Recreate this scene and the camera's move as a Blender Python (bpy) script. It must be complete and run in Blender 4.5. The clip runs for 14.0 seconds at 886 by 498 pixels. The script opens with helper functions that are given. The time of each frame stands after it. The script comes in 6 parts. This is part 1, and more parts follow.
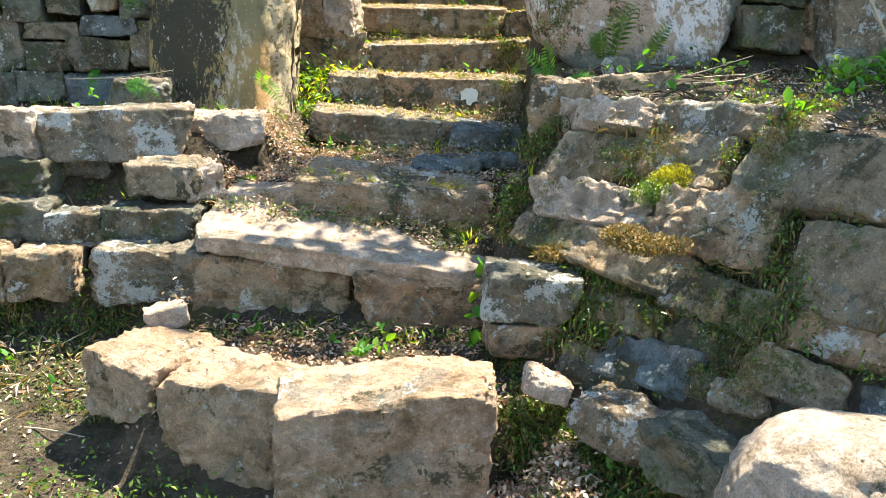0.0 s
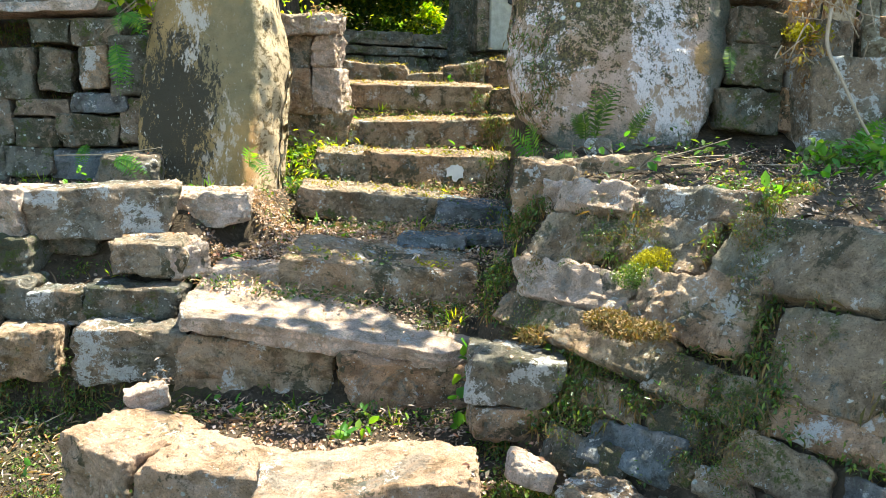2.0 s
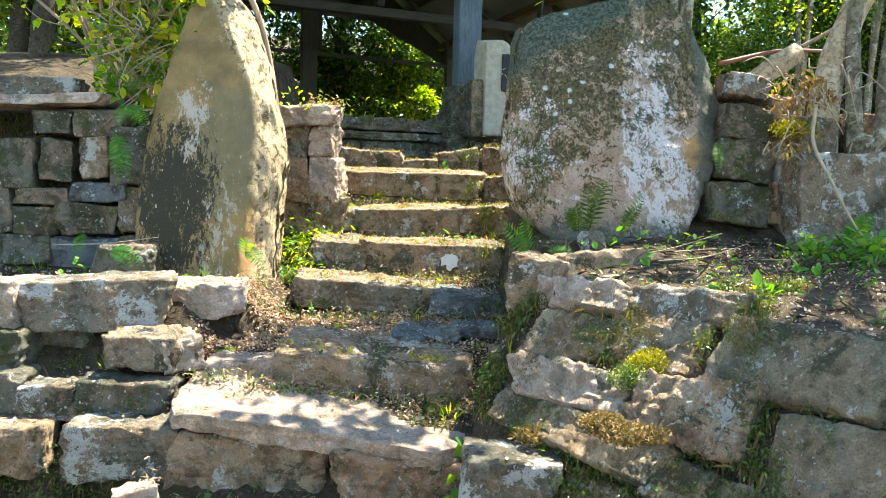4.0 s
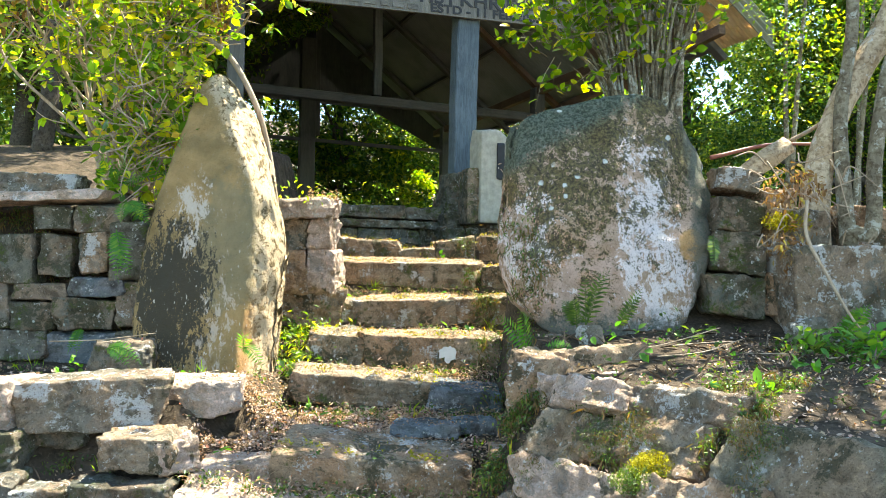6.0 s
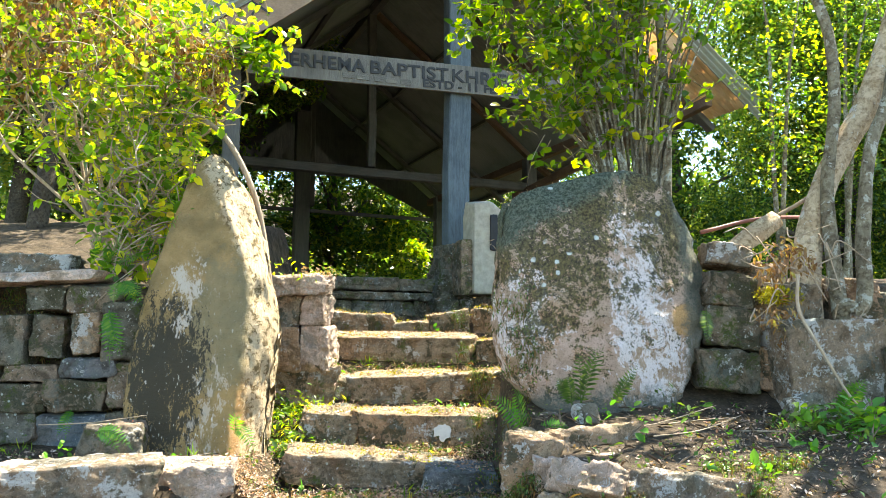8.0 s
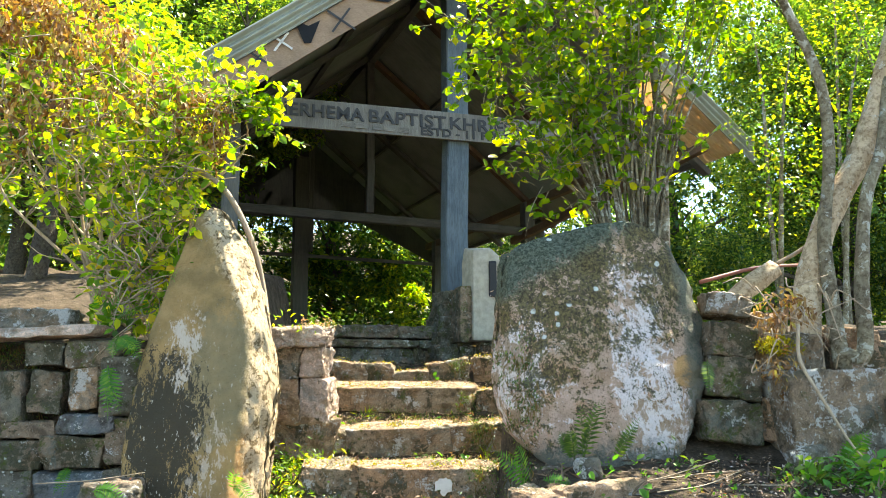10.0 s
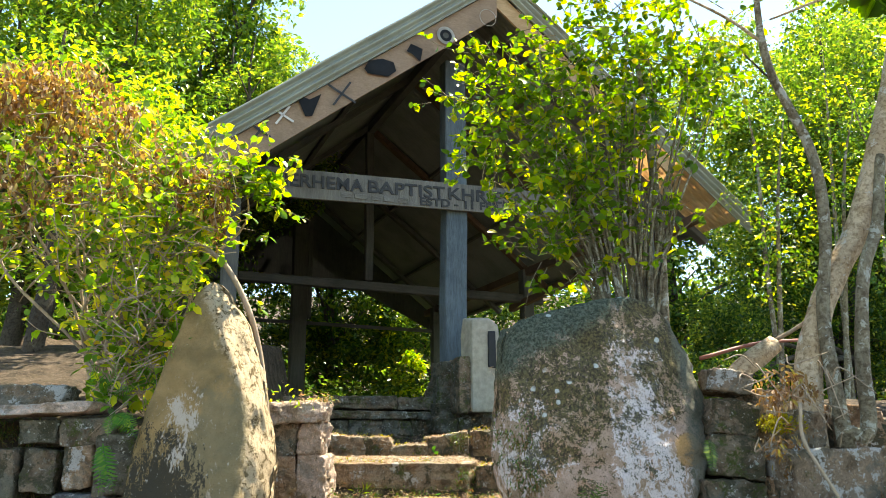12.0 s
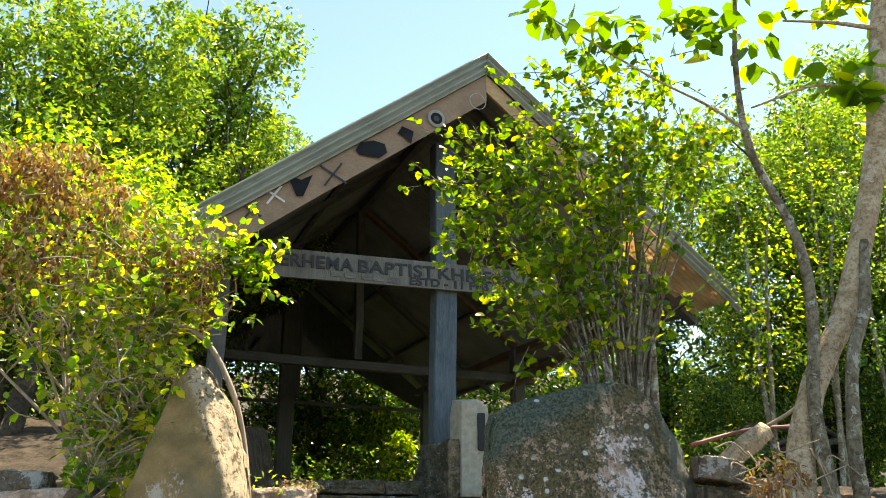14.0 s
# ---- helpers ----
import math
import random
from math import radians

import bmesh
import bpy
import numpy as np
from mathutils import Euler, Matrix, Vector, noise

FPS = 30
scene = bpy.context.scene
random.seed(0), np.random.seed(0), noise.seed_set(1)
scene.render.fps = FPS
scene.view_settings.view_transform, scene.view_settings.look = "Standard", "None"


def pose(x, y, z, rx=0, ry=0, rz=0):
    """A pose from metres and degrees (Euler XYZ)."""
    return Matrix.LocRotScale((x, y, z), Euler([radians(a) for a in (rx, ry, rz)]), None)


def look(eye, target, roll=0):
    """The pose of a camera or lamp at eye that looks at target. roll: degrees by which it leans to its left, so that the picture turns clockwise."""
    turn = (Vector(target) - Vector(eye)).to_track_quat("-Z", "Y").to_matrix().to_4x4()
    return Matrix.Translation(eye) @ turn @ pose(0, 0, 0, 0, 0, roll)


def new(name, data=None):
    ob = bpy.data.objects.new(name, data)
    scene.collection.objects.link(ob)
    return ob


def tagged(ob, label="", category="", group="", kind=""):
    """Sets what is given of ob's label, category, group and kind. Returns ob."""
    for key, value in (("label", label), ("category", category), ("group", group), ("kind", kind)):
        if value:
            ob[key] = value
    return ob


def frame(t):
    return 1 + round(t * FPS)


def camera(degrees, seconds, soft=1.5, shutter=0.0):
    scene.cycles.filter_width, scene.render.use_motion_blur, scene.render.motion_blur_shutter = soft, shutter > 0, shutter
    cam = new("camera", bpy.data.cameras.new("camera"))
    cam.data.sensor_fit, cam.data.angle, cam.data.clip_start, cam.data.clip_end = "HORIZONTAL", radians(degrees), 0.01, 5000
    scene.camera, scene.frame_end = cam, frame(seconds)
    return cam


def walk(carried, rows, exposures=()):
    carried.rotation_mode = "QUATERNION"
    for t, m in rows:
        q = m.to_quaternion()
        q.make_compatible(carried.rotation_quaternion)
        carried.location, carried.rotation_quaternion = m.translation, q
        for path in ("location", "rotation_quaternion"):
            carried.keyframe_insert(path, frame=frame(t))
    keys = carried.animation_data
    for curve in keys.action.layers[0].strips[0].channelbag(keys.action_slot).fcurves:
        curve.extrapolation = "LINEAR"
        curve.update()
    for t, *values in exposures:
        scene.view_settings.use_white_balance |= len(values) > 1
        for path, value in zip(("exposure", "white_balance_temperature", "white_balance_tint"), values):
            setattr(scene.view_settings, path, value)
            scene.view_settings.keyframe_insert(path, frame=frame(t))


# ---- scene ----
cam = camera(56.4, 14.0, soft=0.3)
PATH = [
    (0, (-0.008, 0.108, 1.492), (0.0, 2.051, 1.018), 0.5),
    (0.5, (-0.004, 0.108, 1.501), (0.011, 2.059, 1.06), 0.6),
    (1, (0.0, 0.107, 1.517), (0.021, 2.066, 1.115), 0.7),
    (1.5, (0.004, 0.107, 1.531), (0.032, 2.074, 1.17), 0.7),
    (2, (0.006, 0.108, 1.548), (0.041, 2.082, 1.229), 0.8),
    (2.5, (0.0, 0.104, 1.564), (0.042, 2.084, 1.284), 0.9),
    (3, (-0.001, 0.104, 1.585), (0.044, 2.09, 1.349), 1.0),
    (5.5, (-0.008, 0.093, 1.684), (0.046, 2.092, 1.693), 0.9),
    (6, (-0.012, 0.091, 1.699), (0.043, 2.09, 1.753), 0.7),
    (6.5, (-0.013, 0.089, 1.712), (0.045, 2.086, 1.809), 0.6),
    (7, (-0.01, 0.083, 1.73), (0.05, 2.077, 1.879), 0.4),
    (7.5, (-0.008, 0.079, 1.745), (0.055, 2.069, 1.934), 0.3),
    (8, (-0.004, 0.076, 1.758), (0.062, 2.064, 1.971), 0.1),
    (10.5, (-0.013, 0.055, 1.83), (0.057, 2.025, 2.17), -0.4),
    (11, (-0.014, 0.048, 1.848), (0.056, 2.013, 2.212), -0.4),
    (11.5, (-0.014, 0.045, 1.861), (0.056, 2.006, 2.251), -0.5),
    (12, (-0.017, 0.039, 1.875), (0.057, 1.983, 2.339), -0.4),
    (12.5, (-0.009, 0.043, 1.887), (0.069, 1.972, 2.407), -0.4),
    (13, (-0.003, 0.044, 1.892), (0.081, 1.961, 2.456), -0.3),
    (13.5, (0.001, 0.039, 1.905), (0.089, 1.942, 2.513), -0.3),
    (14, (0.005, 0.035, 1.911), (0.098, 1.927, 2.553), -0.3),
]
walk(cam, [(t, look(eye, target, roll)) for t, eye, target, roll in PATH], exposures=[(0, 2.1, 7250, -2), (3, 2.17, 7250, -2), (5.5, 2.4, 7350, -1), (8, 2.42, 7450, 0), (11, 2.2, 7700, 1), (14, 1.6, 8000, 3)])

# ---- world and light ----
SUN_TO = Vector((0.33, 0.29, 0.9)).normalized()
world = bpy.data.worlds.new("sky")
scene.world = world
world.use_nodes = True
wn = world.node_tree
sky = wn.nodes.new("ShaderNodeTexSky")
sky.sky_type, sky.sun_disc = "NISHITA", False
sky.sun_elevation = math.asin(SUN_TO.z)
sky.sun_rotation = math.atan2(SUN_TO.x, SUN_TO.y)
sky.air_density, sky.dust_density, sky.ozone_density, sky.altitude = 1.0, 0.3, 1.6, 1400
wn.links.new(sky.outputs[0], wn.nodes["Background"].inputs[0])
wn.nodes["Background"].inputs[1].default_value = 0.14
sun_data = bpy.data.lights.new("sun", "SUN")
sun_data.energy, sun_data.angle, sun_data.color = 5.0, radians(0.53), (1.0, 0.95, 0.91)
sun = new("sun", sun_data)
sun.matrix_world = look((0, 0, 0), -SUN_TO)


# ---- materials ----
class Mat:
    """A node material with short calls."""

    def __init__(self, name):
        self.m = bpy.data.materials.new(name)
        self.m.use_nodes = True
        self.t = self.m.node_tree
        self.b = self.t.nodes["Principled BSDF"]

    def n(self, kind, **kw):
        node = self.t.nodes.new("ShaderNode" + kind)
        for k, v in kw.items():
            if k == "op":
                node.operation = v
            elif k == "blend":
                node.blend_type = v
            elif k == "feature":
                node.feature = v
        return node

    def put(self, socket, v):
        if isinstance(v, bpy.types.NodeSocket):
            self.t.links.new(v, socket)
        elif isinstance(v, (tuple, list)) and len(v) == 3 and socket.type == "RGBA":
            socket.default_value = (*v, 1)
        else:
            socket.default_value = v
        return socket

    def coords(self, kind="Object", stretch=(1, 1, 1), shift=True):
        tc = self.n("TexCoord")
        mp = self.n("Mapping")
        self.put(mp.inputs[0], tc.outputs[kind])
        mp.inputs[3].default_value = stretch
        if shift:
            oi = self.n("ObjectInfo")
            sc = self.math("MULTIPLY", oi.outputs["Random"], 37.0)
            self.put(mp.inputs[1], sc)
        return mp.outputs[0]

    def noise(self, vec, scale, detail=4.0, rough=0.55, dist=0.0):
        n = self.n("TexNoise")
        self.put(n.inputs["Vector"], vec)
        n.inputs["Scale"].default_value, n.inputs["Detail"].default_value = scale, detail
        n.inputs["Roughness"].default_value, n.inputs["Distortion"].default_value = rough, dist
        return n.outputs["Fac"]

    def voronoi(self, vec, scale, feature="F1"):
        n = self.n("TexVoronoi", feature=feature)
        self.put(n.inputs["Vector"], vec)
        n.inputs["Scale"].default_value = scale
        return n.outputs["Distance"]

    def math(self, op, a, b=0.0):
        n = self.n("Math", op=op)
        self.put(n.inputs[0], a), self.put(n.inputs[1], b)
        return n.outputs[0]

    def step(self, v, lo, hi, a=0.0, b=1.0):
        n = self.n("MapRange")
        n.interpolation_type = "SMOOTHSTEP"
        self.put(n.inputs[0], v)
        for i, x in enumerate((lo, hi, a, b)):
            n.inputs[i + 1].default_value = x
        return n.outputs[0]

    def mix(self, fac, a, b, blend="MIX"):
        n = self.n("Mix", blend=blend)
        n.data_type = "RGBA"
        n.blend_type = blend
        self.put(n.inputs[0], fac), self.put(n.inputs[6], a), self.put(n.inputs[7], b)
        return n.outputs[2]

    def ramp(self, v, stops):
        n = self.n("ValToRGB")
        e = n.color_ramp.elements
        while len(e) < len(stops):
            e.new(0.5)
        for el, (p, c) in zip(e, stops):
            el.position, el.color = p, (*c, 1)
        self.put(n.inputs[0], v)
        return n.outputs[0]

    def bump(self, h, strength=0.4, dist=0.02, normal=None):
        n = self.n("Bump")
        n.inputs["Strength"].default_value, n.inputs["Distance"].default_value = strength, dist
        self.put(n.inputs["Height"], h)
        if normal:
            self.put(n.inputs["Normal"], normal)
        return n.outputs[0]

    def done(self, color, rough=0.85, normal=None, metal=0.0, spec=0.3):
        self.put(self.b.inputs["Base Color"], color)
        self.put(self.b.inputs["Roughness"], rough)
        self.b.inputs["Metallic"].default_value = metal
        self.b.inputs["Specular IOR Level"].default_value = spec
        if normal:
            self.put(self.b.inputs["Normal"], normal)
        return self.m

    def up(self):
        g = self.n("NewGeometry")
        s = self.n("SeparateXYZ")
        self.put(s.inputs[0], g.outputs["Normal"])
        return s.outputs[2]


def stone_material(name, tints, lichen=0.62, moss=0.6, dark=0.55, warm=0.6, wear=0.45):
    a = Mat(name)
    v = a.coords()
    oi = a.n("ObjectInfo")
    k = len(tints)
    tint = a.ramp(oi.outputs["Random"], [(i / (k - 1), c) for i, c in enumerate(tints)])
    big, mid, fine, grit = a.noise(v, 2.8, 5, 0.62, 0.8), a.noise(v, 11, 8, 0.72, 0.4), a.noise(v, 48, 7, 0.78), a.noise(v, 165, 5, 0.75)
    c = a.mix(a.step(big, 0.44, 0.58), tint, a.mix(warm, tint, (0.43, 0.255, 0.15)))
    c = a.mix(a.step(a.noise(v, 6.0, 7, 0.72, 0.7), 0.5, 0.62, 0.0, 0.75), c, a.mix(1.0, c, (0.62, 0.6, 0.5), "MULTIPLY"))
    c = a.mix(a.step(mid, 0.36, 0.56), a.mix(1.0, c, (wear, wear * 0.96, wear * 0.88), "MULTIPLY"), c)
    c = a.mix(a.step(fine, 0.5, 0.62, 0.0, 0.75), c, a.mix(1.0, c, (1.6, 1.52, 1.42), "MULTIPLY"))
    # olive and blue-grey films with ragged rims
    film = a.math("ADD", a.noise(v, 4.4, 7, 0.74, 0.5), a.math("MULTIPLY", a.math("SUBTRACT", fine, 0.5), 0.45))
    c = a.mix(a.step(film, dark, dark + 0.06, 0.0, 0.88), c, a.mix(a.step(grit, 0.42, 0.6), (0.035, 0.04, 0.024), (0.115, 0.105, 0.06)))
    blue = a.math("ADD", a.noise(v, 5.3, 6, 0.7, 0.9), a.math("MULTIPLY", a.math("SUBTRACT", fine, 0.5), 0.3))
    c = a.mix(a.step(blue, 0.57, 0.63, 0.0, 0.5), c, (0.15, 0.17, 0.155))
    # crusts of white lichen, small specks and round rosettes
    rag = a.math("ADD", a.noise(v, 8.5, 4, 0.55), a.math("MULTIPLY", a.noise(v, 62, 6, 0.8), 0.75))
    c = a.mix(a.step(rag, lichen + 0.37, lichen + 0.41, 0.0, 0.85), c, (0.6, 0.58, 0.55))
    speck = a.math("MULTIPLY", a.step(a.noise(v, 58, 4, 0.6), 0.63, 0.66), a.step(a.noise(v, 5.1, 3), 0.42, 0.55))
    c = a.mix(a.math("MULTIPLY", speck, 0.85), c, (0.58, 0.56, 0.5))
    spot = a.voronoi(v, 17)
    on = a.math("MULTIPLY", a.step(a.math("ADD", spot, a.math("MULTIPLY", fine, 0.14)), 0.17, 0.22, 1.0, 0.0), a.step(a.noise(v, 3.1, 2), 0.54, 0.6))
    c = a.mix(a.math("MULTIPLY", on, 0.8), c, (0.5, 0.54, 0.48))
    green = a.math("MULTIPLY", a.step(a.noise(v, 6.5, 6, 0.7), moss, moss + 0.08), a.step(a.noise(v, 60, 5, 0.72), 0.42, 0.55))
    c = a.mix(a.math("MULTIPLY", green, 0.9), c, (0.075, 0.1, 0.018))
    c = a.mix(a.step(grit, 0.54, 0.63, 0.0, 0.65), c, a.mix(1.0, c, (0.3, 0.29, 0.26), "MULTIPLY"))
    c = a.mix(a.step(grit, 0.34, 0.43, 0.35, 0.0), c, a.mix(1.0, c, (1.6, 1.55, 1.45), "MULTIPLY"))
    h = a.math("ADD", a.math("ADD", a.math("MULTIPLY", mid, 0.45), a.math("MULTIPLY", fine, 0.6)), a.math("MULTIPLY", grit, 0.2))
    return a.done(c, a.step(mid, 0.3, 0.7, 0.8, 0.95), a.bump(h, 1.0, 0.04), spec=0.2)


TINTS = [(0.46, 0.335, 0.235), (0.35, 0.285, 0.205), (0.5, 0.335, 0.22), (0.4, 0.3, 0.21), (0.32, 0.265, 0.2), (0.5, 0.305, 0.195), (0.43, 0.315, 0.22)]
STONE = stone_material("weathered_sandstone", TINTS, dark=0.54)
PALE = stone_material("pale_sandstone", [(0.64, 0.5, 0.42), (0.58, 0.44, 0.36), (0.61, 0.475, 0.4)], lichen=0.66, moss=0.62, dark=0.6, warm=0.2, wear=0.62)
BLUE = stone_material("blue_grey_stone", [(0.15, 0.18, 0.205), (0.18, 0.205, 0.22)], lichen=0.68, moss=0.68, dark=0.62, warm=0.15)
LICHEN = stone_material("lichen_covered_stone", [(0.22, 0.2, 0.16), (0.26, 0.22, 0.17)], lichen=0.57, moss=0.62, dark=0.58, warm=0.4)
# darker, mossier grey; the left wall's shade is partly in these tints
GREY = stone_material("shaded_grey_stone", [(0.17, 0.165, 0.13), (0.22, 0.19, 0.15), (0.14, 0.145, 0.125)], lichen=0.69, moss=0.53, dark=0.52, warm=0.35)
FRONTSTONE = stone_material("brown_front_block", [(0.53, 0.375, 0.275), (0.48, 0.335, 0.24)], lichen=0.67, moss=0.62, dark=0.595, warm=0.4, wear=0.58)
# weathered stone with extra dark film standing in for shade on the risers
TREAD = stone_material("weathered_shaded_step_stone", [(0.36, 0.28, 0.2), (0.31, 0.25, 0.18), (0.4, 0.28, 0.19)], lichen=0.64, moss=0.57, dark=0.52, warm=0.5)
BLOCK = stone_material("grey_green_block", [(0.235, 0.22, 0.165), (0.27, 0.24, 0.175)], lichen=0.68, moss=0.58, dark=0.54, warm=0.4, wear=0.5)
WALLSTONE = stone_material("olive_brown_wall_stone", [(0.38, 0.285, 0.195), (0.32, 0.255, 0.18), (0.42, 0.3, 0.2)], lichen=0.66, moss=0.55, dark=0.52, warm=0.5, wear=0.45)


def blob(a, x, z, cx, cz, rx, rz):
    """1 at the centre of an ellipse in the stone's own face, falling to 0 at its rim."""
    dx = a.math("DIVIDE", a.math("SUBTRACT", x, cx), rx)
    dz = a.math("DIVIDE", a.math("SUBTRACT", z, cz), rz)
    return a.math("SUBTRACT", 1.0, a.math("ADD", a.math("MULTIPLY", dx, dx), a.math("MULTIPLY", dz, dz)))


def standing_stone_material():
    a = Mat("standing_stone_weathered")
    v = a.coords(shift=False)
    xyz = a.n("SeparateXYZ")
    a.put(xyz.inputs[0], v)
    x, z = xyz.outputs[0], xyz.outputs[2]
    vs = a.coords(stretch=(1, 1, 0.4), shift=False)
    big, mid, fine, grit = a.noise(v, 2.6, 6, 0.62, 0.6), a.noise(v, 9, 7, 0.68), a.noise(v, 55, 6, 0.74), a.noise(v, 160, 4, 0.7)
    c = a.mix(a.step(big, 0.42, 0.6), (0.32, 0.21, 0.09), (0.235, 0.165, 0.075))
    c = a.mix(a.step(mid, 0.35, 0.65, 0, 0.55), c, a.mix(1.0, c, (0.6, 0.58, 0.52), "MULTIPLY"))
    slate = a.step(a.math("ADD", blob(a, x, z, 0.14, 0.72, 0.24, 0.5), a.math("MULTIPLY", a.math("SUBTRACT", mid, 0.5), 1.6)), 0.3, 0.6, 0, 0.4)
    c = a.mix(slate, c, (0.14, 0.15, 0.105))
    rust = a.step(a.math("ADD", blob(a, x, z, 0.3, 0.15, 0.1, 0.36), a.math("MULTIPLY", a.math("SUBTRACT", mid, 0.5), 2.0)), 0.25, 0.55, 0, 0.8)
    c = a.mix(rust, c, (0.4, 0.22, 0.09))
    streak = a.noise(vs, 11, 8, 0.74, 0.3)
    algae = a.math("ADD", a.math("MULTIPLY", a.math("MAXIMUM", blob(a, x, z, -0.14, 0.42, 0.24, 0.5), -0.9), 0.2), a.math("ADD", a.math("MULTIPLY", streak, 0.6), a.math("ADD", a.math("MULTIPLY", a.noise(vs, 42, 7, 0.8), 0.7), a.math("MULTIPLY", grit, 0.3))))
    c = a.mix(a.step(algae, 0.85, 0.89, 0.0, 0.94), c, (0.035, 0.033, 0.024))
    wash = a.math("ADD", a.math("MULTIPLY", a.math("MAXIMUM", blob(a, x, z, -0.07, 0.9, 0.13, 0.3), -1.2), 0.14), a.math("ADD", a.math("MULTIPLY", a.noise(vs, 16, 7, 0.75, 0.3), 0.75), a.math("MULTIPLY", a.noise(vs, 60, 6, 0.8), 0.45)))
    c = a.mix(a.math("MULTIPLY", a.step(wash, 0.69, 0.75, 0.0, 0.75), a.step(z, 1.0, 1.2, 1.0, 0.0)), c, (0.52, 0.45, 0.38))
    pale = a.math("ADD", a.math("MULTIPLY", a.math("MAXIMUM", blob(a, x, z, 0.1, 0.25, 0.11, 0.4), -1.0), 0.12), a.math("MULTIPLY", a.noise(vs, 20, 7, 0.75, 0.3), 1.2))
    c = a.mix(a.step(pale, 0.7, 0.78, 0.0, 0.6), c, (0.5, 0.42, 0.34))
    # right flank's sunlight put into the colour as cream, broken by dark pits
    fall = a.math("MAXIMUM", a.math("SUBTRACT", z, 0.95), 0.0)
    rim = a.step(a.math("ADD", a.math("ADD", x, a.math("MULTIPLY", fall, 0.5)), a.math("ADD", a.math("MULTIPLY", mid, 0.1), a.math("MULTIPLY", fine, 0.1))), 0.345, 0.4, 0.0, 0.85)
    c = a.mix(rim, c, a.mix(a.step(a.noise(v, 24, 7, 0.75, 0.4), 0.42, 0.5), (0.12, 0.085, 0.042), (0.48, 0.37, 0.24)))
    fleck = a.step(a.noise(vs, 60, 5, 0.7), 0.62, 0.66)
    c = a.mix(a.math("MULTIPLY", fleck, a.step(z, 0.0, 1.2, 0.9, 0.1)), c, (0.55, 0.51, 0.44))
    c = a.mix(a.step(grit, 0.56, 0.66, 0, 0.45), c, a.mix(1.0, c, (0.45, 0.45, 0.45), "MULTIPLY"))
    h = a.math("ADD", a.math("ADD", a.math("MULTIPLY", mid, 0.8), a.math("MULTIPLY", fine, 0.35)), a.math("MULTIPLY", grit, 0.1))
    return a.done(c, 0.9, a.bump(h, 0.8, 0.035), spec=0.2)


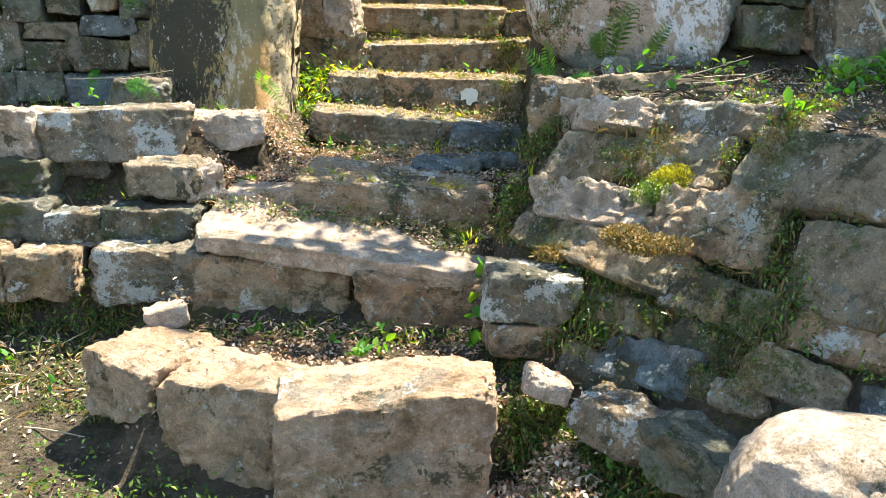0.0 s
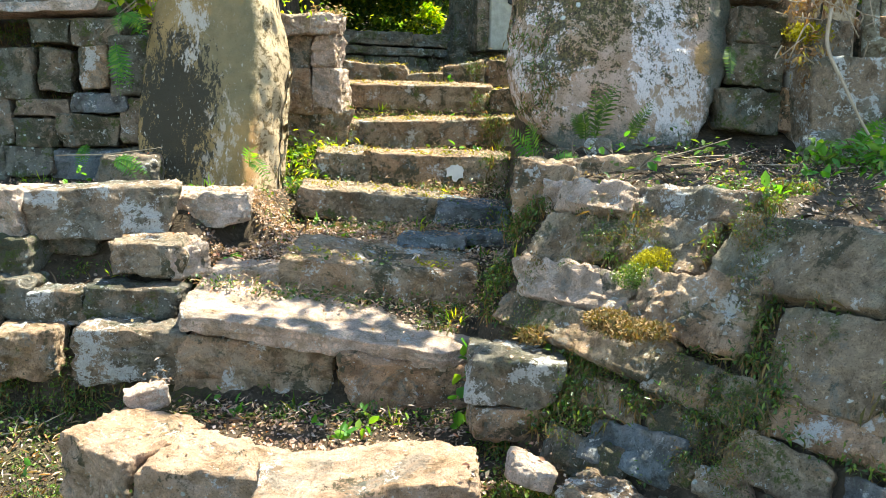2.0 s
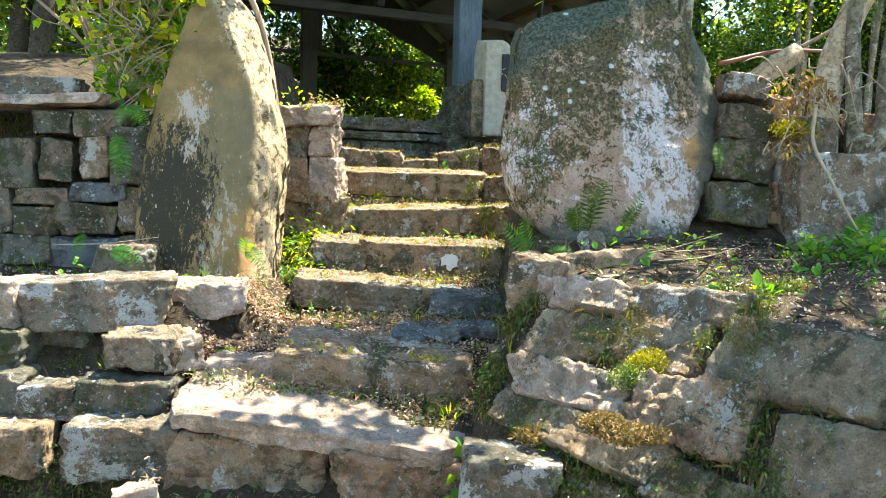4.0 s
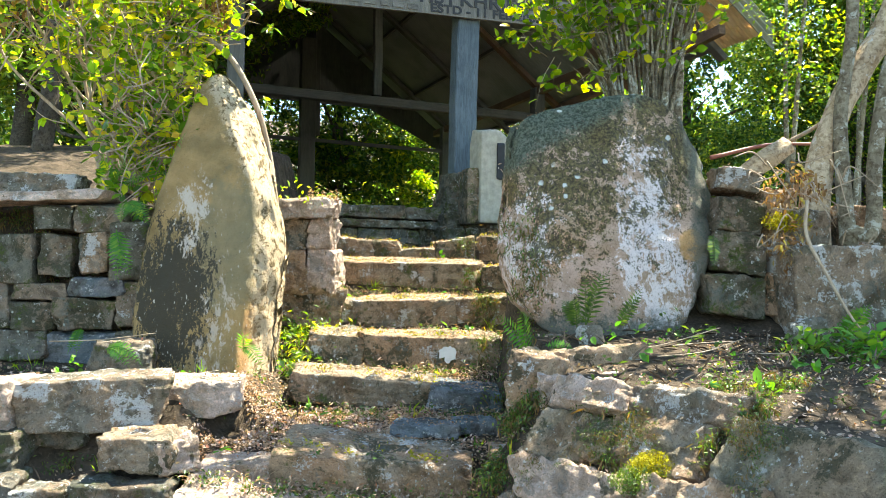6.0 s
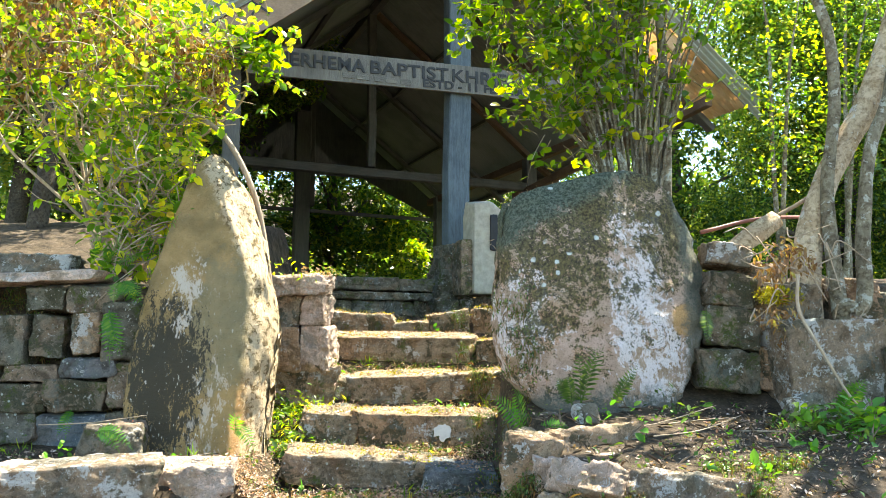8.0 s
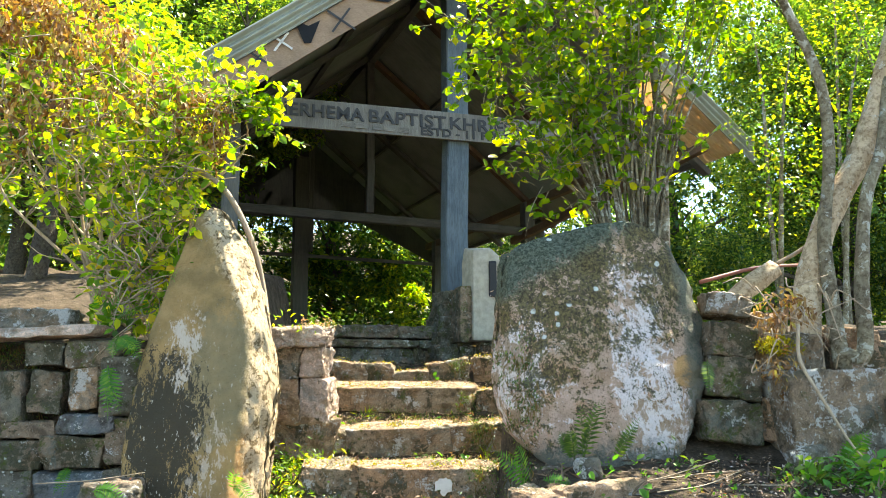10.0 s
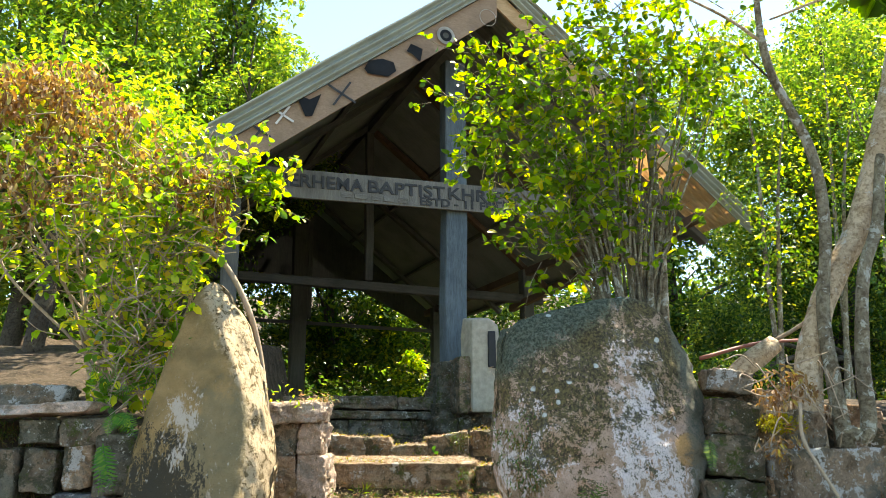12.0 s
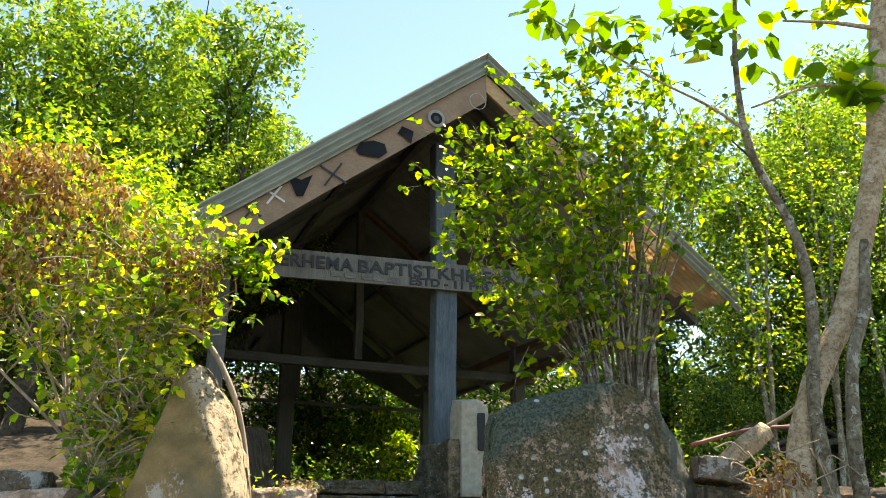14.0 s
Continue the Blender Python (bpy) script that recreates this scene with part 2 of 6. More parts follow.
def boulder_material():
    """Dark mossy crown, darker foot and right edge, pink and lime-white face peppered with algae."""
    a = Mat("boulder_washed_lichen")
    v = a.coords(shift=False)
    xyz = a.n("SeparateXYZ")
    a.put(xyz.inputs[0], v)
    x, z = xyz.outputs[0], xyz.outputs[2]
    vs = a.coords(stretch=(1, 1, 0.45), shift=False)
    big, mid, fine, grit = a.noise(v, 3.0, 6, 0.65, 0.6), a.noise(v, 11, 8, 0.72, 0.3), a.noise(v, 60, 6, 0.75), a.noise(v, 160, 4, 0.7)
    c = a.mix(a.step(big, 0.42, 0.58), (0.56, 0.385, 0.3), (0.45, 0.315, 0.22))
    c = a.mix(a.step(a.noise(v, 5, 7, 0.7, 0.5), 0.5, 0.6, 0, 0.7), c, (0.55, 0.3, 0.18))
    c = a.mix(a.step(mid, 0.4, 0.6, 0, 0.5), c, a.mix(1.0, c, (0.6, 0.56, 0.5), "MULTIPLY"))
    band = a.math("MAXIMUM", a.math("MAXIMUM", blob(a, x, z, 0.17, 0.62, 0.16, 0.62), blob(a, x, z, 0.26, 0.3, 0.2, 0.32)), a.math("SUBTRACT", blob(a, x, z, -0.42, 0.5, 0.2, 0.36), 0.35))
    lime = a.math("ADD", a.math("MULTIPLY", a.math("MAXIMUM", band, -0.8), 0.12), a.math("ADD", a.math("MULTIPLY", a.noise(v, 8, 9, 0.78, 0.5), 1.0), a.math("MULTIPLY", a.noise(vs, 45, 6, 0.75), 0.45)))
    c = a.mix(a.step(lime, 0.745, 0.81, 0.0, 0.92), c, (0.8, 0.71, 0.7))
    pepper = a.math("ADD", a.math("MULTIPLY", a.noise(v, 5, 6, 0.72, 0.6), 0.75), a.math("ADD", a.math("MULTIPLY", a.noise(v, 26, 7, 0.8), 0.6), a.math("MULTIPLY", a.noise(v, 95, 5, 0.78), 0.5)))
    place = a.math("ADD", a.step(z, 0.3, 1.25, -0.04, 0.08), a.math("MULTIPLY", a.math("MAXIMUM", band, -0.6), -0.025))
    c = a.mix(a.step(a.math("ADD", pepper, place), 0.92, 0.955, 0.0, 0.92), c, a.mix(a.step(fine, 0.4, 0.6), (0.022, 0.024, 0.015), (0.15, 0.13, 0.05)))
    ochre = a.math("ADD", blob(a, x, z, 0.42, 0.55, 0.1, 0.1), a.math("MULTIPLY", a.math("SUBTRACT", mid, 0.5), 1.5))
    c = a.mix(a.step(ochre, 0.2, 0.5, 0, 0.85), c, (0.58, 0.33, 0.14))
    crown = a.math("ADD", a.math("SUBTRACT", z, a.math("MULTIPLY", x, 0.58)), a.math("ADD", a.math("MULTIPLY", mid, 0.2), a.math("MULTIPLY", fine, 0.22)))
    c = a.mix(a.step(crown, 1.38, 1.5, 0.0, 0.9), c, a.mix(a.step(fine, 0.4, 0.6), (0.035, 0.05, 0.034), (0.13, 0.155, 0.12)))
    foot = a.step(a.math("ADD", z, a.math("ADD", a.math("MULTIPLY", mid, 0.25), a.math("MULTIPLY", fine, 0.2))), 0.34, 0.46, 0.9, 0.0)
    c = a.mix(foot, c, a.mix(fine, (0.06, 0.075, 0.07), (0.17, 0.18, 0.15)))
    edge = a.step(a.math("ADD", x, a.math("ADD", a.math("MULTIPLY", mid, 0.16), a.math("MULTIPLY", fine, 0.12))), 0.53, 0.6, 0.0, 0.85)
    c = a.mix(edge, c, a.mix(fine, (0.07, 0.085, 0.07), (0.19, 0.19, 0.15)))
    high = a.step(z, 0.85, 1.15, 0.0, 1.0)
    spot = a.math("MULTIPLY", a.step(a.math("ADD", a.voronoi(v, 9), a.math("MULTIPLY", fine, 0.2)), 0.2, 0.26, 1.0, 0.0), a.math("MAXIMUM", a.math("MULTIPLY", high, a.step(a.noise(v, 3.7, 2), 0.46, 0.5)), a.step(a.noise(v, 3.7, 2), 0.56, 0.6)))
    c = a.mix(a.math("MULTIPLY", spot, 0.9), c, (0.66, 0.68, 0.64))
    c = a.mix(a.step(grit, 0.54, 0.63, 0, 0.6), c, a.mix(1.0, c, (0.38, 0.37, 0.34), "MULTIPLY"))
    h = a.math("ADD", a.math("ADD", a.math("MULTIPLY", mid, 0.8), a.math("MULTIPLY", fine, 0.4)), a.math("MULTIPLY", grit, 0.12))
    return a.done(c, 0.88, a.bump(h, 1.0, 0.035), spec=0.2)


def soil_material():
    a = Mat("leaf_littered_soil")
    v = a.coords(shift=False)
    big, mid, fine = a.noise(v, 0.9, 5, 0.6), a.noise(v, 8, 6, 0.7), a.noise(v, 55, 6, 0.75)
    c = a.mix(a.step(mid, 0.35, 0.65), (0.045, 0.034, 0.022), (0.125, 0.092, 0.064))
    c = a.mix(a.step(fine, 0.5, 0.68, 0, 0.7), c, (0.2, 0.15, 0.11))
    c = a.mix(a.math("MULTIPLY", a.step(big, 0.58, 0.7), a.step(fine, 0.4, 0.6)), c, (0.07, 0.078, 0.022))
    h = a.math("ADD", a.math("MULTIPLY", mid, 0.5), fine)
    return a.done(c, 0.95, a.bump(h, 0.9, 0.04), spec=0.15)


def wood_material(name, c1, c2, c3, grain=(6, 6, 0.5), rough=0.8, bump=0.4):
    a = Mat(name)
    v = a.coords(stretch=grain)
    g, f, s = a.noise(v, 5, 6, 0.65, 0.6), a.noise(v, 22, 5, 0.7), a.noise(a.coords(), 2.2, 4, 0.6)
    c = a.mix(a.step(g, 0.3, 0.7), c1, c2)
    c = a.mix(a.step(f, 0.4, 0.7, 0, 0.6), c, c3)
    c = a.mix(a.step(s, 0.45, 0.7, 0, 0.6), c, a.mix(1.0, c, (0.5, 0.5, 0.5), "MULTIPLY"))
    return a.done(c, rough, a.bump(a.math("ADD", g, f), bump, 0.01), spec=0.25)


POSTWOOD = wood_material("weathered_blue_grey_post", (0.085, 0.115, 0.14), (0.13, 0.165, 0.19), (0.05, 0.06, 0.065))
DARKWOOD = wood_material("dark_roof_timber", (0.10, 0.103, 0.1), (0.14, 0.138, 0.13), (0.075, 0.076, 0.073))
# red tint partly carries sunlight on the right plate and rail
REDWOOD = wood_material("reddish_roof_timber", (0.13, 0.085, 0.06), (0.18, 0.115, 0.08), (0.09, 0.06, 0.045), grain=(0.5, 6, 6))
SIGNWOOD = wood_material("grey_weathered_sign_board", (0.14, 0.135, 0.12), (0.2, 0.19, 0.165), (0.09, 0.085, 0.075), grain=(0.6, 6, 6))
BARGE = wood_material("brown_painted_board", (0.27, 0.185, 0.125), (0.33, 0.23, 0.16), (0.2, 0.13, 0.085), grain=(0.5, 5, 5), bump=0.15)
TWIG = wood_material("dry_tan_twig", (0.34, 0.25, 0.165), (0.46, 0.36, 0.26), (0.24, 0.16, 0.1))
# lighter copy of BARGE: warm light on the right board put into its colour
LIT_BARGE = wood_material("barge_board_lit_tan", (0.42, 0.27, 0.14), (0.52, 0.35, 0.2), (0.33, 0.2, 0.1), grain=(0.5, 5, 5), bump=0.15)


def bark_material(name, c1, c2, patch, amount=0.56):
    a = Mat(name)
    v = a.coords(shift=False)
    g, f = a.noise(v, 7, 6, 0.65, 0.8), a.noise(v, 40, 5, 0.7)
    c = a.mix(a.step(g, 0.42, 0.58), c1, c2)
    c = a.mix(a.step(f, 0.45, 0.62, 0, 0.75), c, a.mix(1.0, c, (0.45, 0.4, 0.35), "MULTIPLY"))
    c = a.mix(a.step(a.noise(v, 9, 7, 0.74, 0.5), amount, amount + 0.04, 0, 0.85), c, patch)
    return a.done(c, 0.9, a.bump(a.math("ADD", g, f), 0.9, 0.03), spec=0.15)


PALEBARK = bark_material("pale_lichen_bark", (0.64, 0.5, 0.34), (0.48, 0.35, 0.22), (0.66, 0.62, 0.54), 0.57)
GREYBARK = bark_material("grey_brown_bark", (0.3, 0.26, 0.18), (0.19, 0.155, 0.105), (0.46, 0.45, 0.38), 0.55)
DARKBARK = bark_material("dark_forest_bark", (0.11, 0.09, 0.07), (0.075, 0.063, 0.05), (0.17, 0.17, 0.14), 0.62)


def metal_sheet_material():
    a = Mat("grey_corrugated_sheet")
    v = a.coords(shift=False)
    g, f = a.noise(v, 1.6, 5, 0.6, 0.4), a.noise(v, 18, 5, 0.7)
    c = a.mix(a.step(g, 0.4, 0.68), (0.28, 0.29, 0.235), (0.23, 0.235, 0.19))
    c = a.mix(a.step(a.math("ADD", f, a.math("MULTIPLY", g, 0.3)), 0.74, 0.86, 0, 0.45), c, (0.22, 0.15, 0.09))
    return a.done(c, a.step(f, 0.3, 0.7, 0.42, 0.62), a.bump(f, 0.1, 0.005), metal=0.1, spec=0.3)


# copy of the corrugated sheet, its colour toned for the roof's shaded underside
def shaded_sheet_material():
    a = Mat("shade_toned_roof_sheet")
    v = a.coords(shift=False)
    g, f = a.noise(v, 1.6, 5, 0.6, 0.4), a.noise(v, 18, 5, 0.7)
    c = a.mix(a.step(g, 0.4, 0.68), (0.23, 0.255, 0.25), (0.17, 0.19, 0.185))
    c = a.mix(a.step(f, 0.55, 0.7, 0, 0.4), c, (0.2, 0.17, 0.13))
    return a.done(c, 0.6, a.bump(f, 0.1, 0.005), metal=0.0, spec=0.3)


def tan_sheet_material():
    """Tan corrugated sheet, assumed translucent to carry the warm light under the eave."""
    a = Mat("tan_translucent_sheet")
    v = a.coords(shift=False)
    c = a.mix(a.step(a.noise(v, 3, 5, 0.6, 0.4), 0.4, 0.65), (0.7, 0.52, 0.33), (0.55, 0.38, 0.22))
    a.done(c, 0.6, None, spec=0.3)
    tr = a.n("BsdfTranslucent")
    a.put(tr.inputs[0], c)
    mx = a.n("MixShader")
    mx.inputs[0].default_value = 0.6
    a.put(mx.inputs[1], a.b.outputs[0])
    a.put(mx.inputs[2], tr.outputs[0])
    a.put(a.t.nodes["Material Output"].inputs[0], mx.outputs[0])
    return a.m


def flat_material(name, c, rough=0.7, vary=0.25):
    a = Mat(name)
    v = a.coords()
    g = a.noise(v, 14, 5, 0.65)
    col = a.mix(a.step(g, 0.3, 0.7, 0, 1.0), c, tuple(x * (1 - vary) for x in c))
    return a.done(col, rough, a.bump(g, 0.15, 0.005))


def leaf_material(name, stops, through_light=0.45, rough=0.3, glow=(1.75, 1.6, 0.4)):
    a = Mat(name)
    g = a.n("NewGeometry")
    c = a.ramp(g.outputs["Random Per Island"], stops)
    a.done(c, rough, None, spec=0.4)
    tr = a.n("BsdfTranslucent")
    a.put(tr.inputs[0], a.mix(1.0, c, glow, "MULTIPLY"))
    mx = a.n("MixShader")
    mx.inputs[0].default_value = through_light
    a.put(mx.inputs[1], a.b.outputs[0])
    a.put(mx.inputs[2], tr.outputs[0])
    a.put(a.t.nodes["Material Output"].inputs[0], mx.outputs[0])
    return a.m


STANDING, BOULDER, SOIL, SHEET, TANSHEET, ROOFING = standing_stone_material(), boulder_material(), soil_material(), metal_sheet_material(), tan_sheet_material(), shaded_sheet_material()
CREAM = flat_material("cream_plaster", (0.4, 0.37, 0.3), 0.85, 0.3)
BLACK = flat_material("black_paint", (0.02, 0.021, 0.024), 0.6)
INK = flat_material("dark_lettering", (0.04, 0.042, 0.045), 0.7)
CHALK = flat_material("white_paint", (0.6, 0.58, 0.54), 0.7)
REDSTICK = flat_material("red_brown_stem", (0.24, 0.085, 0.055), 0.6)
GREEN_BUSH = leaf_material("bush_leaf", [(0, (0.04, 0.1, 0.01)), (0.5, (0.11, 0.22, 0.014)), (0.85, (0.27, 0.38, 0.02)), (1, (0.5, 0.43, 0.025))], 0.6)
# the brightest yellow stops also stand in for backlit leaves
YELLOW_BUSH = leaf_material("yellow_green_bush_leaf", [(0, (0.05, 0.12, 0.015)), (0.35, (0.13, 0.27, 0.025)), (0.65, (0.32, 0.46, 0.04)), (0.95, (0.62, 0.56, 0.06)), (1, (0.5, 0.36, 0.08))], 0.58)
CANOPY = leaf_material("canopy_leaf", [(0, (0.045, 0.11, 0.025)), (0.5, (0.12, 0.23, 0.04)), (0.85, (0.24, 0.34, 0.06)), (1, (0.46, 0.43, 0.07))], 0.5, 0.34)
# the bright last stop paints sunlit leaves among the dark ones
FOREST = leaf_material("forest_leaf", [(0, (0.03, 0.075, 0.025)), (0.55, (0.085, 0.17, 0.035)), (0.8, (0.2, 0.3, 0.05)), (1, (0.46, 0.48, 0.06))], 0.45, 0.26, (1.6, 1.6, 0.55))
DRYLEAF = leaf_material("dry_leaf", [(0, (0.28, 0.17, 0.11)), (0.35, (0.47, 0.33, 0.25)), (0.6, (0.2, 0.11, 0.07)), (0.9, (0.6, 0.47, 0.39)), (1, (0.45, 0.15, 0.07))], 0.15, 0.75)
WEED = leaf_material("weed_leaf", [(0, (0.03, 0.07, 0.015)), (0.6, (0.07, 0.13, 0.022)), (1, (0.18, 0.24, 0.04))], 0.35)
FERN = leaf_material("fern_leaf", [(0, (0.05, 0.17, 0.025)), (0.6, (0.09, 0.24, 0.03)), (1, (0.2, 0.32, 0.04))], 0.45, 0.55)
MOSS = leaf_material("moss_tuft", [(0, (0.16, 0.15, 0.01)), (0.5, (0.3, 0.27, 0.012)), (1, (0.42, 0.38, 0.02))], 0.2, 0.9)
WITHERED = leaf_material("withered_leaf", [(0, (0.16, 0.075, 0.035)), (0.5, (0.27, 0.15, 0.07)), (0.85, (0.4, 0.27, 0.14)), (1, (0.45, 0.42, 0.1))], 0.3, 0.7)
TWIGBITS = leaf_material("dead_twig", [(0, (0.07, 0.05, 0.035)), (0.7, (0.16, 0.115, 0.08)), (1, (0.34, 0.26, 0.19))], 0.0, 0.9)
DRYMOSS = leaf_material("brown_moss_tuft", [(0, (0.09, 0.085, 0.03)), (0.5, (0.17, 0.12, 0.05)), (1, (0.28, 0.16, 0.07))], 0.2, 0.9)


# ---- builders ----
def link_mesh(name, verts, faces, mat, parent=None, label="", smooth=False, sharp=0):
    me = bpy.data.meshes.new(name)
    me.from_pydata([tuple(v) for v in verts], [], [tuple(f) for f in faces])
    me.materials.append(mat)
    if smooth:
        me.shade_smooth()
    if sharp:
        me.set_sharp_from_angle(angle=radians(sharp))
    me.update()
    ob = new(name, me)
    if parent:
        ob.parent = parent
        ob.matrix_parent_inverse = parent.matrix_basis.inverted()
    if label:
        ob["label"] = label
    return ob


def part(name, bm, mat, parent=None, label="", smooth=False):
    me = bpy.data.meshes.new(name)
    bm.to_mesh(me)
    bm.free()
    me.materials.append(mat)
    if smooth:
        me.shade_smooth()
    ob = new(name, me)
    if parent:
        ob.parent = parent
        ob.matrix_parent_inverse = parent.matrix_basis.inverted()
    if label:
        ob["label"] = label
    return ob


def world_of(o):
    return (world_of(o.parent) @ o.matrix_parent_inverse if o.parent else Matrix.Identity(4)) @ o.matrix_basis


def attach(ob, parent):
    """Parents ob where it stands."""
    ob.parent, ob.matrix_parent_inverse = parent, world_of(parent).inverted()
    return ob


def base(name, at, label, category, group="", kind=""):
    e = new(name)
    e.empty_display_size = 0.1
    e.matrix_basis = Matrix.Translation(at)
    return tagged(e, label, category, group, kind)


GRIDS = {}


def cube_grid(k):
    """Unit cube surface with k x k quads a side."""
    if k not in GRIDS:
        bm = bmesh.new()
        bmesh.ops.create_cube(bm, size=2.0)
        bmesh.ops.subdivide_edges(bm, edges=bm.edges[:], cuts=k - 1, use_grid_fill=True)
        bm.verts.ensure_lookup_table()
        GRIDS[k] = (np.array([v.co[:] for v in bm.verts]), [tuple(v.index for v in f.verts) for f in bm.faces])
        bm.free()
    return GRIDS[k]


SEED = [0]


def rock_mesh(w, d, h, r=0.03, rough=0.02, tap=1.0, k=9, corner=0.09, strata=0.005):
    """A split field stone: a box with worn edges, skewed corners, bedding lines and uneven faces."""
    SEED[0] += 1
    rng = np.random.RandomState(SEED[0])
    v, faces = cube_grid(k + 13)
    half = np.array((w, d, h)) / 2
    r = min(r * 0.4, half.min() * 0.8)
    p = v * half
    inner = np.clip(p, -(half - r), half - r)
    off = p - inner
    length = np.linalg.norm(off, axis=1, keepdims=True)
    p = np.where(length > 1e-6, inner + off / np.maximum(length, 1e-6) * r, p)
    q = p / half
    jit = rng.uniform(-corner, corner, (2, 2, 2, 3)) * np.minimum(half * 2, half.min() * 4)
    f = (q + 1) / 2
    move = np.zeros_like(p)
    for i in (0, 1):
        for j in (0, 1):
            for l in (0, 1):
                wgt = (f[:, 0] if i else 1 - f[:, 0]) * (f[:, 1] if j else 1 - f[:, 1]) * (f[:, 2] if l else 1 - f[:, 2])
                move += wgt[:, None] * jit[i, j, l]
    p = p + move
    p[:, 0] *= 1 + (tap - 1) * (f[:, 2] - 0.5)
    at = rng.uniform(-50, 50, 3)
    n = v / np.linalg.norm(v, axis=1, keepdims=True)
    disp = np.empty(len(p))
    chips = [(Vector(rng.normal(0, 1, 3)).normalized(), rng.uniform(0.87, 0.98)) for _ in range(8)]
    for cn, cd in chips:
        c3 = np.array(cn)
        reach = np.abs(p @ c3).max() * cd
        over = np.maximum(p @ c3 - reach, 0)
        p = p - over[:, None] * c3 * 0.95
    for i, a in enumerate(p):
        s = Vector(a + at)
        disp[i] = -0.5 * rough * abs(noise.noise(s * 9)) + rough * (0.65 * noise.noise(s * 5) + 0.7 * noise.noise(s * 13) + 0.6 * noise.noise(s * 30) + 0.45 * noise.noise(s * 64)) - 0.22 * rough * max(0.0, 0.22 - abs(noise.noise(s * 7 + Vector((5, 0, 0))))) * 4 + strata * noise.noise(Vector((s.x * 2, s.y * 2, s.z * 42)))
    return p + n * disp[:, None], faces


def stone(parent, x, yf, z, w, d, h, rot=0, yaw=0, mat=None, tap=1.0, r=0.03, rough=0.02, k=9, name="stone", label="", tip=0):
    """A stone whose front face is centred on (x, yf, z)."""
    v, f = rock_mesh(w * 1.045, d, h * 1.06, r, rough, tap, k)
    ob = link_mesh(name, v, f, mat or STONE, None, label, True, 30)
    ob.matrix_basis = Matrix.Translation((x, yf, z)) @ Euler((radians(tip), -radians(rot), radians(yaw))).to_matrix().to_4x4() @ Matrix.Translation((0, d / 2, 0))
    if parent:
        ob.parent = parent
        ob.matrix_parent_inverse = parent.matrix_basis.inverted()
    SOLID.append(ob)
    return ob


SOLID = []


def tube(pts, radii, sides=7, wobble=0.0, seed=0):
    """Vertices and faces of a tapered limb along pts."""
    pts = [Vector(p) for p in pts]
    vs, fs = [], []
    for i, p in enumerate(pts):
        t = (pts[min(i + 1, len(pts) - 1)] - pts[max(i - 1, 0)]).normalized()
        a = t.orthogonal().normalized() if i == 0 else (last - t * last.dot(t)).normalized()
        last, b = a, t.cross(a)
        for j in range(sides):
            ang = 2 * math.pi * j / sides
            rr = radii[i] * (1 + wobble * noise.noise(Vector((p.x * 6 + seed, p.z * 5, j * 1.7))))
            vs.append(p + a * math.cos(ang) * rr + b * math.sin(ang) * rr)
        if i:
            o = (i - 1) * sides
            fs += [(o + j, o + (j + 1) % sides, o + sides + (j + 1) % sides, o + sides + j) for j in range(sides)]
    vs += [pts[0], pts[-1]]
    n, o = len(pts) * sides, (len(pts) - 1) * sides
    fs += [(n, (j + 1) % sides, j) for j in range(sides)] + [(n + 1, o + j, o + (j + 1) % sides) for j in range(sides)]
    return vs, fs


def spline(keys, steps=8):
    """Catmull-Rom points through keys of (x, y, z, radius)."""
    k = [Vector(a) for a in keys]
    k = [k[0] * 2 - k[1]] + k + [k[-1] * 2 - k[-2]]
    out = []
    for i in range(1, len(k) - 2):
        for s in range(steps):
            t = s / steps
            out.append(0.5 * (2 * k[i] + (k[i + 1] - k[i - 1]) * t + (2 * k[i - 1] - 5 * k[i] + 4 * k[i + 1] - k[i + 2]) * t * t + (3 * k[i] - k[i - 1] - 3 * k[i + 1] + k[i + 2]) * t ** 3))
    out.append(k[-2])
    return [tuple(a[:3]) for a in out], [max(a[3], 0.001) for a in out]


def limb(keys, sides=8, steps=8, wobble=0.15):
    k4 = [Vector((*a[:3], a[3])) for a in keys]
    p, r = spline(k4, steps)
    return tube(p, r, sides, wobble, keys[0][0] * 9)


def joined(pieces):
    vs, fs = [], []
    for v, f in pieces:
        o = len(vs)
        vs += list(v)
        fs += [tuple(i + o for i in a) for a in f]
    return vs, fs


